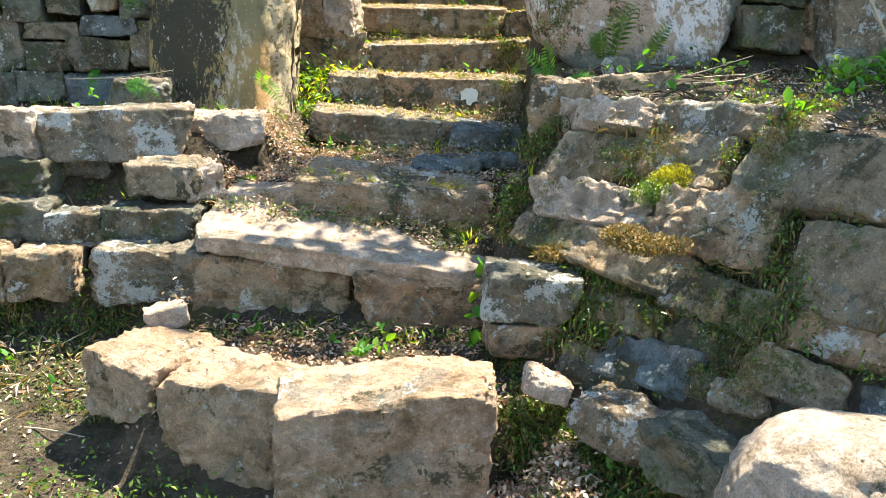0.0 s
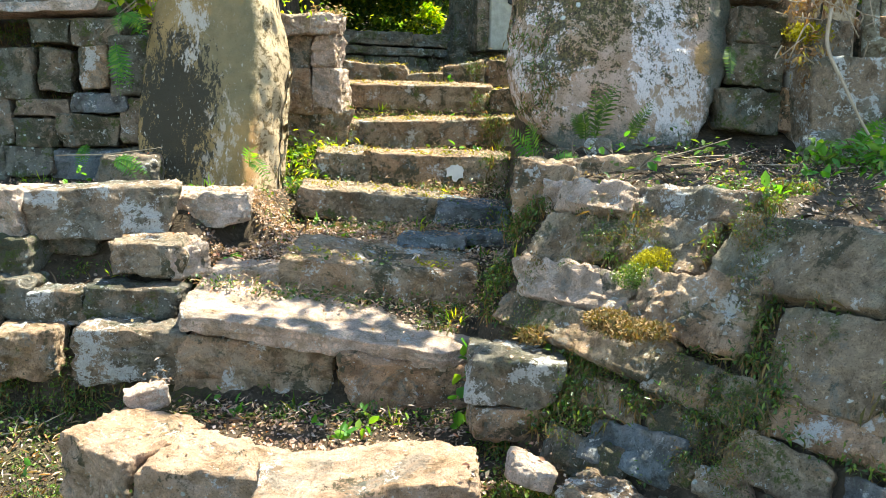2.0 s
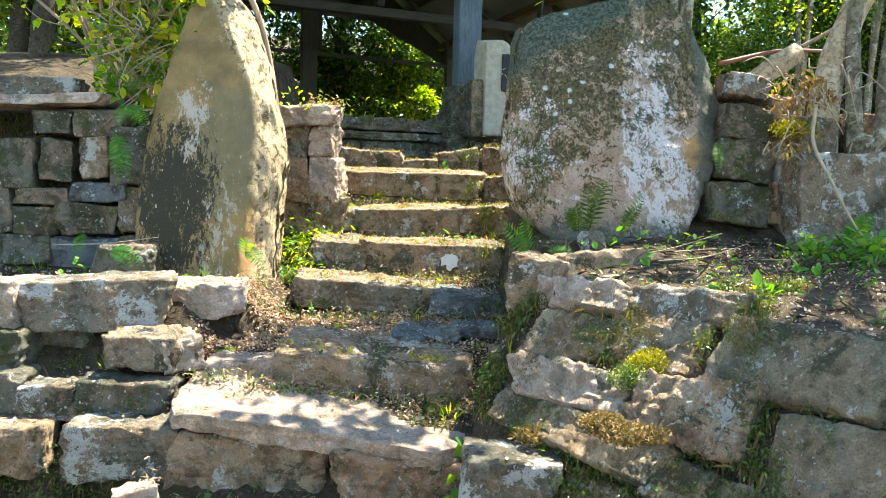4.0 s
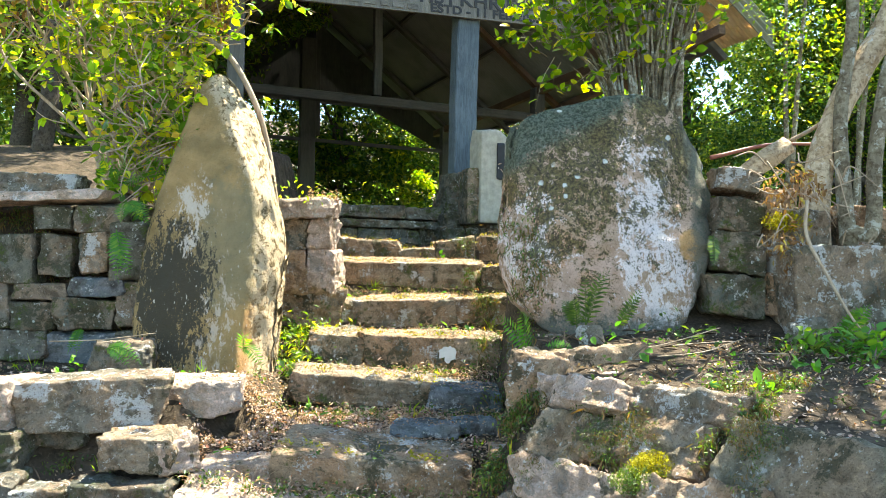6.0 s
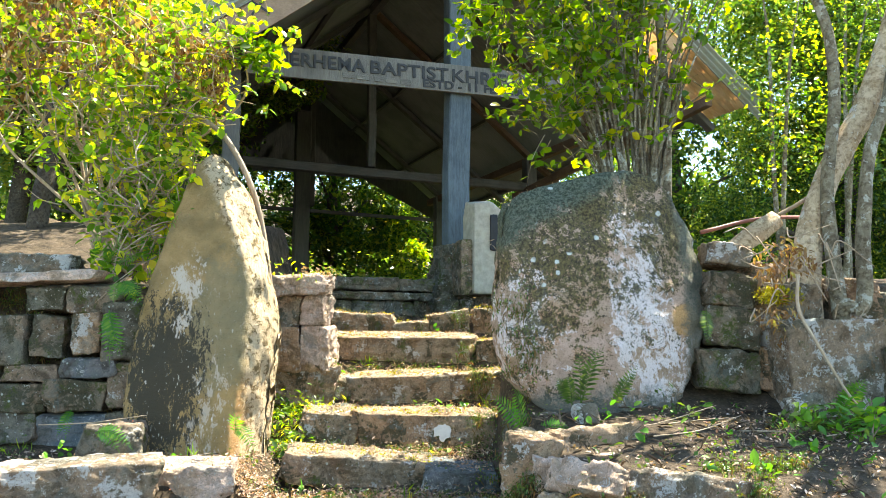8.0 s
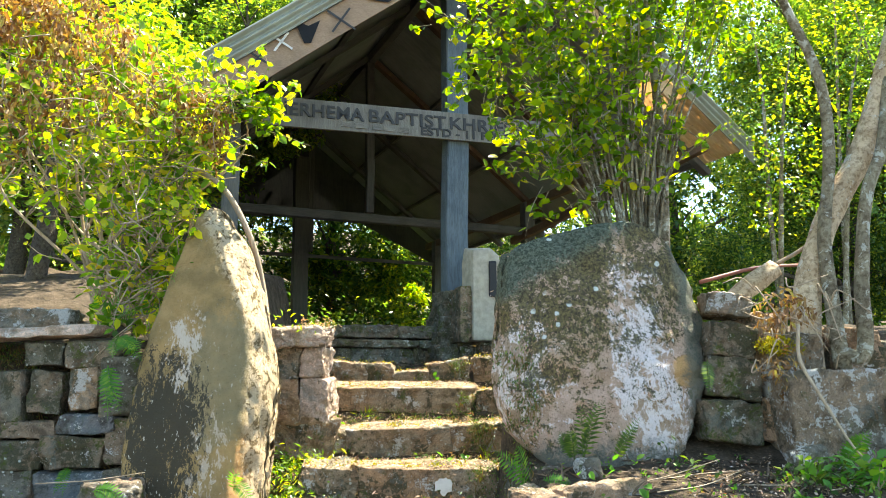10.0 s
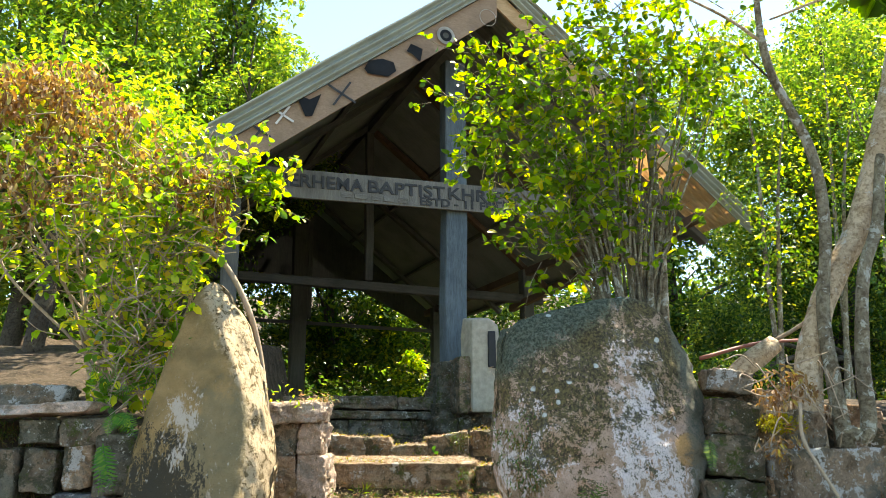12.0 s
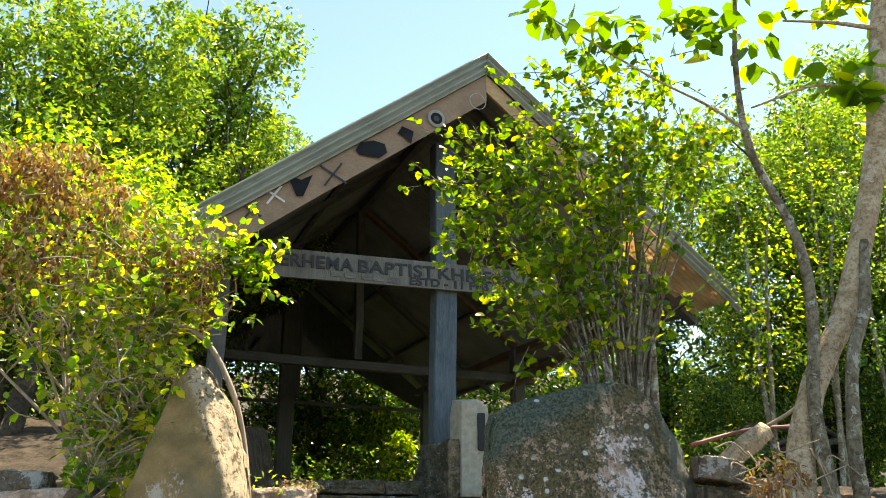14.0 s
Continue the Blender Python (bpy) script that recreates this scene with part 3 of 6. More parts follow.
def leaf_cloud(pos, size, seed, droop=0.3, long=1.7, facing=None, spread=1.0, rich=False):
    """Folded leaf blades at the positions, each its own island."""
    rng = np.random.RandomState(seed)
    n = len(pos)
    size = size * rng.uniform(0.6, 1.35, n)
    ang, tilt = rng.uniform(0, 2 * np.pi, n), rng.normal(-droop, 0.55, n)
    d = np.stack([np.cos(ang) * np.cos(tilt), np.sin(ang) * np.cos(tilt), np.sin(tilt)], 1)
    up = rng.normal(0, 0.55 * spread, (n, 3)) + np.array((0, 0, 1.0) if facing is None else facing)
    side = np.cross(d, up)
    side /= np.linalg.norm(side, axis=1, keepdims=True) + 1e-9
    nor = np.cross(side, d)
    L, W = size[:, None] * d, (size / long / 2)[:, None] * side
    lift = (size * 0.09)[:, None] * nor
    a = pos
    if rich:
        v = np.stack([a, a + 0.25 * L + 0.85 * W + lift, a + 0.62 * L + 0.9 * W + 0.6 * lift, a + L - 0.9 * lift, a + 0.62 * L - 0.9 * W + 0.6 * lift, a + 0.25 * L - 0.85 * W + lift], 1).reshape(-1, 3)
        i = np.arange(n)[:, None] * 6
        return v, np.concatenate([i + [0, 1, 2], i + [0, 2, 3], i + [0, 3, 4], i + [0, 4, 5]], 1).reshape(-1, 3)
    v = np.stack([a, a + 0.42 * L + W + lift, a + L - 0.5 * lift, a + 0.42 * L - W + lift], 1).reshape(-1, 3)
    i = np.arange(n)[:, None] * 4
    f = np.concatenate([i + [0, 1, 2], i + [0, 2, 3]], 1).reshape(-1, 3)
    return v, f


def leaves(name, pos, size, seed, mat, parent=None, label="", **kw):
    v, f = leaf_cloud(np.asarray(pos), size, seed, **kw)
    me = bpy.data.meshes.new(name)
    me.vertices.add(len(v))
    me.vertices.foreach_set("co", v.ravel())
    me.loops.add(f.size)
    me.loops.foreach_set("vertex_index", f.ravel().astype(np.int32))
    me.polygons.add(len(f))
    me.polygons.foreach_set("loop_start", (np.arange(len(f)) * 3).astype(np.int32))
    me.update(calc_edges=True)
    me.validate()
    me.materials.append(mat)
    ob = new(name, me)
    if parent:
        ob.parent = parent
        ob.matrix_parent_inverse = parent.matrix_basis.inverted()
    if label:
        ob["label"] = label
    return ob


def clump(c, r, n, seed, hollow=0.35, gap=-0.05, freq=1.6):
    """n points in an uneven ellipsoid, thicker at its rim, with gaps."""
    rng = np.random.RandomState(seed)
    out = []
    c, r = np.array(c, float), np.array(r, float)
    tries = 0
    while len(out) < n:
        tries += 1
        if tries > 2 * n:
            gap -= 0.5
            tries = 0
        p = rng.normal(0, 1, 3)
        p = p / np.linalg.norm(p) * (hollow + (1 - hollow) * rng.uniform() ** 0.6)
        q = c + p * r * (1 + 0.35 * noise.noise(Vector(p * 2.2 + seed)))
        if noise.noise(Vector(q) * freq + Vector((seed, 0, 0))) + 0.5 * noise.noise(Vector(q) * freq * 3) > gap + rng.normal(0, 0.08):
            out.append(q)
    return np.array(out)


# ---- the ground ----
WALL_A, WALL_B, WALL_N = Vector((0.5528, -0.8333, 0)), Vector((0.4592, 0.3046, 0.8345)), Vector((-0.6954, -0.4613, 0.5510))
WALL_C = Vector((0.752, 2.483, 0.987))


def ease(t):
    t = max(0.0, min(1.0, t))
    return t * t * (3 - 2 * t)


def profile(y, keys):
    for (y0, z0), (y1, z1) in zip(keys, keys[1:]):
        if y < y1:
            return z0 + (z1 - z0) * max(0.0, (y - y0) / (y1 - y0))
    return keys[-1][1]


LEFT = [(-2, 0.1), (2.3, 0.22), (2.75, 0.3), (3.12, 0.4), (3.2, 0.62), (3.32, 0.66), (3.42, 0.82), (3.6, 0.88), (3.75, 1.12), (4.66, 1.17), (4.78, 1.2), (4.9, 2.0), (5.2, 2.1), (6.3, 2.48), (7.2, 2.72), (12, 3.3), (30, 4.5), (60, 9), (150, 30), (420, 60)]
MIDDLE = [(-2, 0.08), (2.1, 0.15), (2.35, 0.2), (2.42, 0.42), (2.95, 0.47), (3.05, 0.5), (3.2, 0.72), (3.42, 0.78), (3.52, 0.82), (3.7, 0.93), (4.3, 0.98), (4.45, 1.02), (4.7, 1.12), (4.88, 1.16), (4.95, 1.27), (5.35, 1.3), (5.5, 1.44), (6.0, 1.5), (6.2, 1.66), (6.9, 1.72), (7.05, 1.87), (8.6, 1.92), (9.2, 2.0), (9.4, 2.25), (19, 2.4), (30, 3.6), (60, 9), (150, 30), (420, 60)]
RIGHT = [(-2, 0.9), (1.0, 1.0), (2.4, 1.2), (3.0, 1.28), (4.1, 1.38), (4.25, 1.42), (4.45, 1.5), (4.6, 2.05), (5.5, 2.15), (9, 2.2), (19, 2.4), (30, 3.6), (60, 9), (150, 30), (420, 60)]


def ground_height(x, y):
    m = profile(y, MIDDLE)
    z = m + (profile(y, LEFT) - m) * ease(((-0.66 if 3.95 < y < 4.75 else -0.86) - x) / 0.22) * (1.0 if y < 4.9 else ease((-1.2 - x) / 0.25) if y < 9 else ease((-2.5 - x) / 2))
    # the terrace behind the lower right wall
    if y < 4.9:
        front = 0.16 + 0.34 * ease((y - 1.6) / 1.2)
        if x > 0.2 and y < 3.1:
            z = z + (front - z) * ease((x - 0.22) / 0.15)
        face = WALL_C.z + (0.6954 * (x - WALL_C.x) + 0.4613 * (y - WALL_C.y) - 0.035) / 0.551
        if y < 3.3:
            z = max(z, min(profile(y, RIGHT), face)) if x > 0.2 else z
        else:
            z = z + (profile(y, RIGHT) - z) * ease((x - 0.44) / 0.12)
    else:
        z = z + (profile(y, RIGHT) - z) * ease((x - 0.75) / 0.3)
    n = Vector((x, y, 0))
    amp = 0.02 if y < 10 else 0.2
    return z + amp * noise.noise(n * 2.3) + 0.012 * noise.noise(n * 9) + 0.007 * noise.noise(n * 23)


def build_ground():
    xs = list(np.arange(-3.4, 3.4, 0.045))
    ys = list(np.arange(0.6, 10.5, 0.045))
    far = [0.3, 0.7, 1.2, 2, 3, 4.5, 6.5, 9, 13, 19, 28, 42, 65, 100, 160, 260, 400]
    xs = [xs[0] - a for a in reversed(far)] + xs + [xs[-1] + a for a in far]
    ys = [ys[0] - a for a in reversed(far)] + ys + [ys[-1] + a for a in far]
    v = [(x, y, ground_height(x, y)) for y in ys for x in xs]
    n = len(xs)
    f = [(j * n + i, j * n + i + 1, (j + 1) * n + i + 1, (j + 1) * n + i) for j in range(len(ys) - 1) for i in range(n - 1)]
    ob = link_mesh("ground", v, f, SOIL, None, "", True)
    SOLID.append(ob)
    return tagged(ob, "brown earth slope with leaf litter and patches of moss", "ground", kind="structure")


build_ground()

# ---- the standing stone and the boulder ----


def standing_stone():
    """A tall tapering slab that leans back, rounded at the tip."""
    v, f = cube_grid(46)
    p = np.array(v)
    t = (p[:, 2] + 1) / 2
    ks = [0, 0.06, 0.15, 0.25, 0.36, 0.45, 0.54, 0.66, 0.77, 0.88, 0.955, 1.0]
    left = np.interp(t, ks, [-0.31, -0.335, -0.352, -0.355, -0.348, -0.322, -0.29, -0.25, -0.205, -0.152, -0.122, -0.115])
    right = np.interp(t, ks, [0.355, 0.37, 0.376, 0.38, 0.385, 0.38, 0.352, 0.3, 0.23, 0.145, 0.085, 0.065])
    ridge = np.interp(t, [0, 0.25, 0.58, 0.8, 0.95, 1.0], [0.2, 0.25, 0.26, 0.1, 0.0, -0.03])
    thick = np.interp(t, [0, 0.5, 0.85, 1.0], [0.36, 0.34, 0.26, 0.14])
    mid, half = (left + right) / 2, (right - left) / 2
    ex = 6.0
    u = np.stack([p[:, 0], p[:, 1]], 1)
    m = np.abs(u).max(1)
    rr = (np.abs(u) ** ex).sum(1) ** (1 / ex)
    u = u * np.where(rr > 1e-6, m / np.maximum(rr, 1e-6), 1)[:, None]
    z = 1.71 * t - 0.2 * np.clip((0.1 - t) / 0.1, 0, 1)
    top = np.clip((t - 0.9) / 0.1, 0, 1)
    z = z - 0.07 * top * np.minimum(1, (u ** 2).sum(1))
    x = mid + u[:, 0] * half
    flank = np.where(u[:, 1] < 0.2, 1.2 * np.clip(x - ridge, 0, 0.15), 0)
    out = np.stack([x, u[:, 1] * thick / 2 + 0.03 + 0.22 * z + flank, z], 1)
    nor = np.stack([u[:, 0], u[:, 1], np.where(t > 0.97, 0.6, 0)], 1)
    for i, a in enumerate(out):
        s = Vector(a)
        rim = x[i] > ridge[i] - 0.02
        edge = (0.9 if rim else 0.35) * (1.0 if t[i] < 0.93 else 0.3)
        if rim and u[i, 1] < 0:
            out[i][1] += 0.02 * noise.noise(s * 7) + 0.011 * noise.noise(s * 21) + 0.007 * noise.noise(s * 45)
        dd = (0.02 if t[i] < 0.93 else 0.008) * noise.noise(s * 2.6) + 0.016 * edge * noise.noise(s * 8) + 0.013 * edge * noise.noise(s * 19) + 0.008 * edge * noise.noise(s * 41)
        out[i] += nor[i] * dd
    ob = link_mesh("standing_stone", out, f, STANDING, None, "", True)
    ob.matrix_basis = Matrix.Translation((-1.165, 4.5, 1.12))
    SOLID.append(ob)
    return tagged(ob, "tall olive-brown standing stone with dark algae beside the steps", "standing stone")


def boulder():
    """A broad upright boulder: a split face with ledges, a sloping crown, narrow at the foot."""
    v, f = cube_grid(52)
    p = np.array(v)
    t = (p[:, 2] + 1) / 2
    ks = [0, 0.1, 0.2, 0.3, 0.45, 0.6, 0.75, 0.9, 1.0]
    left = np.interp(t, ks, [-0.22, -0.37, -0.47, -0.525, -0.545, -0.525, -0.505, -0.485, -0.465])
    right = np.interp(t, ks, [0.36, 0.405, 0.45, 0.485, 0.55, 0.59, 0.575, 0.505, 0.41])
    mid, half = (left + right) / 2, (right - left) / 2
    thick = np.interp(t, [0, 0.1, 0.28, 0.5, 0.72, 0.88, 1.0], [0.38, 0.44, 0.5, 0.52, 0.5, 0.46, 0.40])
    ex = 11.0
    u = np.stack([p[:, 0], p[:, 1]], 1)
    m = np.abs(u).max(1)
    rr = (np.abs(u) ** ex).sum(1) ** (1 / ex)
    u = u * np.where(rr > 1e-6, m / np.maximum(rr, 1e-6), 1)[:, None]
    x = mid + u[:, 0] * half
    crown = np.interp(x, [-0.6, -0.5, -0.22, -0.04, 0.17, 0.26, 0.38, 0.5, 0.58], [1.2, 1.235, 1.29, 1.335, 1.38, 1.365, 1.3, 1.17, 1.05])
    z = crown * t - 0.03 * np.clip((t - 0.9) / 0.1, 0, 1) * np.abs(u).max(1) ** 6
    lean = 0.27 * t
    turn = 0.1 * np.clip((-x - 0.3) / 0.25, 0, 1) + 0.3 * np.clip(x - 0.02, 0, 1)
    y = u[:, 1] * thick / 2 + lean + np.where(u[:, 1] < 0, turn, 0.3 * turn)
    out = np.stack([x, y, z], 1)
    nor = np.stack([u[:, 0], u[:, 1], np.where(t > 0.98, 0.7, 0)], 1)
    for i, a in enumerate(out):
        s = Vector(a) + Vector((7, 3, 1))
        dd = 0.03 * noise.noise(s * 2.2) + 0.016 * noise.noise(s * 6.5) + 0.011 * noise.noise(s * 17) + 0.006 * noise.noise(s * 38)
        if a[1] < lean[i] and a[0] > -0.15:
            for zc, amp in ((0.33, 0.012), (0.52, 0.016), (0.72, 0.02), (0.93, 0.014)):
                w = a[2] - zc - 0.06 * noise.noise(Vector((a[0] * 3.5, zc * 9, 0)))
                dd += amp * (0.5 + noise.noise(Vector((a[0] * 5, zc * 4, 3)))) * math.exp(-(w / 0.02) ** 2) * (-1) + 0.4 * amp * math.exp(-((w - 0.035) / 0.03) ** 2)
        out[i] += nor[i] * dd
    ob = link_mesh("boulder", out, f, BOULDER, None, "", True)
    ob.matrix_basis = Matrix.Translation((0.965, 4.33, 1.30))
    SOLID.append(ob)
    return tagged(ob, "large upright boulder washed white and pink with dark moss on top", "boulder")


standing_stone()
boulder()

# ---- the steps ----
def step(x, y, z, label):
    return base("stone_step", (x, y, z), label, "stone step", "steps up to the shelter")


s1 = step(-0.4, 2.3, 0.2, "broad front step of three pale rough stone blocks")
stone(s1, -0.150, 2.22, 0.345, 0.585, 0.26, 0.40, 2, 6, FRONTSTONE, 0.97, 0.035, 0.018, 18)
stone(s1, -0.655, 2.36, 0.37, 0.385, 0.3, 0.30, -2, -12, FRONTSTONE, 1.08, 0.05, 0.022, 14)
stone(s1, -1.02, 2.5, 0.44, 0.29, 0.36, 0.19, 0, -24, FRONTSTONE, 1.1, 0.04, 0.02, 14)
s2 = step(-0.4, 3.05, 0.5, "wide step with a thin slanting slab on two rounded stones")
stone(s2, -0.405, 3.02, 0.725, 1.07, 0.5, 0.085, -7.5, -3, PALE, 1.0, 0.02, 0.016, 26, tip=5)
stone(s2, -0.63, 3.07, 0.60, 0.58, 0.26, 0.23, -4, 0, STONE, 1.03, 0.07, 0.022, 14)
stone(s2, -0.07, 3.0, 0.545, 0.43, 0.26, 0.24, -5, 0, STONE, 1.08, 0.06, 0.022, 12)
stone(s2, 0.285, 2.62, 0.705, 0.27, 0.26, 0.15, -2, 0, LICHEN, 1.03, 0.035, 0.016, 12)
stone(s2, 0.275, 2.635, 0.56, 0.25, 0.24, 0.12, -2, 0, STONE, 1.03, 0.03, 0.016)
s3 = step(-0.3, 3.45, 0.8, "low step of one long grey-brown block and a short one")
stone(s3, -0.195, 3.43, 0.86, 0.75, 0.40, 0.15, -5.5, -2, STONE, 1.0, 0.03, 0.016, 16, tip=4)
stone(s3, -0.75, 3.47, 0.865, 0.30, 0.24, 0.09, 2, 0, PALE, 1.0, 0.025, 0.014)
s4 = step(-0.2, 4.35, 0.95, "step of a long weathered block and a blue-grey one")
stone(s4, -0.30, 4.37, 1.075, 0.72, 0.30, 0.15, -5, 4, TREAD, 1.02, 0.03, 0.016, 16, tip=5)
stone(s4, 0.225, 4.30, 1.02, 0.35, 0.32, 0.14, -3, -4, BLUE, 1.0, 0.03, 0.014, 12, tip=5)
s5 = step(-0.2, 4.8, 1.1, "step of two long sandstone blocks with a white lichen patch")
stone(s5, -0.50, 4.8, 1.235, 0.35, 0.34, 0.18, -2, 0, TREAD, 1.0, 0.025, 0.014, 12, tip=5)
stone(s5, 0.07, 4.79, 1.215, 0.78, 0.34, 0.20, -0.5, 0, TREAD, 1.0, 0.025, 0.014, 16, tip=5)
v, f = tube([(0, 0, 0), (0, 0.004, 0)], [0.046, 0.04], 22, 0.9)
patch = link_mesh("lichen_patch", v, f, CHALK, None, "white lichen patch")
patch.matrix_basis = Matrix.Translation((0.155, 4.772, 1.235))
attach(patch, s5)
s6 = step(0, 5.4, 1.3, "step of three brown sandstone blocks edged with weeds")
stone(s6, -0.57, 5.4, 1.42, 0.27, 0.4, 0.18, 0, 0, TREAD)
stone(s6, -0.105, 5.4, 1.40, 0.63, 0.4, 0.22, 0, 0, TREAD, 1.0, 0.025, 0.014, 14, tip=5)
stone(s6, 0.40, 5.4, 1.41, 0.38, 0.4, 0.23, 2, 0, TREAD)
s7 = step(0, 6.1, 1.5, "step of one long mossy block over a low course")
stone(s7, -0.125, 6.1, 1.665, 1.13, 0.5, 0.16, -0.8, 0, TREAD, 1.0, 0.025, 0.014, 18, tip=5)
stone(s7, 0.56, 6.1, 1.64, 0.20, 0.5, 0.2, 0, 0, TREAD)
for cx, ww in ((-0.47, 0.25), (-0.08, 0.52), (0.33, 0.28)):
    stone(s7, cx, 6.13, 1.53, ww, 0.3, 0.11, -1, 0, TREAD, 1.0, 0.02, 0.012)
s8 = step(0, 6.95, 1.7, "topmost step of five uneven brown stones")
for cx, cz, ww, hh, rr in ((-0.575, 1.855, 0.3, 0.22, -2), (-0.29, 1.84, 0.23, 0.2, 0), (-0.03, 1.80, 0.28, 0.17, 3), (0.285, 1.85, 0.34, 0.23, 5), (0.61, 1.86, 0.26, 0.24, 0)):
    stone(s8, cx, 6.95, cz, ww, 0.45, hh, rr, 0, TREAD, 1.0, 0.03, 0.016)

# ---- stacked stone pier between the steps and the standing stone ----
pier = base("stone_pier", (-0.75, 5.35, 1.5), "stacked pier of rough brown stones with a broad capstone", "stone pier")
stone(pier, -0.745, 5.22, 2.08, 0.38, 0.36, 0.13, 1, 0, PALE, 1.05, 0.05, 0.022, 12)
stone(pier, -0.82, 5.27, 1.92, 0.22, 0.3, 0.2, 0, 5, STONE)
stone(pier, -0.645, 5.25, 1.92, 0.15, 0.3, 0.2, -6, -5, PALE, 0.85)
stone(pier, -0.825, 5.23, 1.69, 0.22, 0.32, 0.26, 4, 4, STONE)
stone(pier, -0.64, 5.26, 1.69, 0.18, 0.34, 0.28, 0, -6, PALE)
stone(pier, -0.72, 5.3, 1.46, 0.42, 0.36, 0.22, 0, 0, STONE)

# ---- left walls ----
low = tagged(new("wall_left_lower"), "low dry-stone terrace edge of mossy weathered blocks", "stone wall", kind="structure")
stone(low, -1.12, 3.1, 0.635, 0.37, 0.28, 0.2, -1, 0, LICHEN, 1.15, 0.05, 0.022, 12)
stone(low, -1.51, 3.08, 0.65, 0.23, 0.26, 0.17, -1, 8, STONE, 1.1, 0.05)
stone(low, -1.77, 3.1, 0.64, 0.24, 0.26, 0.2, 0, 4, STONE, 1.0, 0.05)
stone(low, -1.45, 3.26, 0.775, 0.23, 0.2, 0.14, 2, 0, LICHEN, 1.05, 0.04)
stone(low, -1.165, 3.27, 0.78, 0.35, 0.22, 0.16, -2, 0, GREY, 1.05, 0.04, 0.02, 12)
stone(low, -1.72, 3.32, 0.80, 0.26, 0.2, 0.17, 0, 0, GREY, 1.0, 0.04)
stone(low, -1.12, 3.38, 0.965, 0.26, 0.26, 0.14, -1, 6, STONE, 1.0, 0.03, 0.018, 12)
# pale block standing in for the sunlit right end of the stone above
stone(low, -0.955, 3.45, 0.945, 0.16, 0.26, 0.13, 8, 30, PALE, 1.0, 0.03)
stone(low, -1.53, 3.6, 0.985, 0.25, 0.2, 0.085, 0, 0, GREY, 1.0, 0.03)
stone(low, -1.75, 3.45, 0.95, 0.28, 0.2, 0.16, 0, 0, GREY, 1.0, 0.03)
stone(low, -1.39, 3.58, 1.115, 0.57, 0.36, 0.2, 1, 8, LICHEN, 1.14, 0.035, 0.015, 16)
stone(low, -0.98, 3.76, 1.12, 0.34, 0.42, 0.135, 0, 6, PALE, 1.15, 0.035, 0.018, 12)
stone(low, -1.81, 3.5, 1.11, 0.28, 0.4, 0.22, 0, -6, PALE, 1.0, 0.05, 0.02, 12)
stone(low, -2.15, 3.5, 1.08, 0.38, 0.4, 0.22, 0, 0, STONE, 1.0, 0.05)
wedge = stone(None, -0.955, 2.86, 0.56, 0.13, 0.1, 0.08, 10, 20, PALE, 1.2, 0.03, 0.014, name="loose_stone")
tagged(wedge, "small pale wedge of stone lying on the front step", "stone")

upper = tagged(new("wall_left_upper"), "shaded dry-stone wall of mixed blocks with ferns in its joints", "stone wall", kind="structure")
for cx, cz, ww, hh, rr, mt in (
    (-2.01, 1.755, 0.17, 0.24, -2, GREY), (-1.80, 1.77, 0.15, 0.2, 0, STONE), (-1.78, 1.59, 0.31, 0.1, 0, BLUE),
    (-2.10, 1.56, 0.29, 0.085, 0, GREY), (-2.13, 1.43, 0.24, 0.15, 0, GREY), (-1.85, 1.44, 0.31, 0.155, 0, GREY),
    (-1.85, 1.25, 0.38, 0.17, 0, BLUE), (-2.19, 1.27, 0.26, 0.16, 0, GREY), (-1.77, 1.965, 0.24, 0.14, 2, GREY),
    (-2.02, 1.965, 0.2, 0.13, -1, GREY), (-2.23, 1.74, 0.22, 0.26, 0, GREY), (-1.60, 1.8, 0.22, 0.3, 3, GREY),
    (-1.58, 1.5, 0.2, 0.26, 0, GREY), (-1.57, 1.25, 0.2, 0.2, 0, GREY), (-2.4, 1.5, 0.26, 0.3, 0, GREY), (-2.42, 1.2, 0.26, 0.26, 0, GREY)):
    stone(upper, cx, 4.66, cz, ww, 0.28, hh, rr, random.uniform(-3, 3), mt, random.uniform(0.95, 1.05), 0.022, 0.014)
stone(upper, -2.25, 4.76, 2.16, 0.6, 0.26, 0.14, -1, 0, LICHEN, 1.0, 0.04, 0.02, 12)
stone(upper, -2.11, 4.60, 2.08, 0.76, 0.3, 0.055, 2, 0, PALE, 1.0, 0.02, 0.012, 14)
stone(upper, -2.72, 4.66, 1.9, 0.5, 0.3, 0.5, 0, 0, GREY, 1.0, 0.03, 0.02, 12)
foot = stone(None, -1.49, 4.2, 1.23, 0.27, 0.24, 0.2, -4, 0, GREY, 0.75, 0.09, 0.02, 12, name="loose_stone")
tagged(foot, "rounded grey stone lying at the standing stone's foot", "stone")

# ---- right walls ----
lower = tagged(new("wall_right_lower"), "battered dry-stone wall of large mossy blocks beside the steps", "stone wall", kind="structure")
WALL_TURN = Matrix((WALL_A, -WALL_N, WALL_B)).transposed().to_4x4()


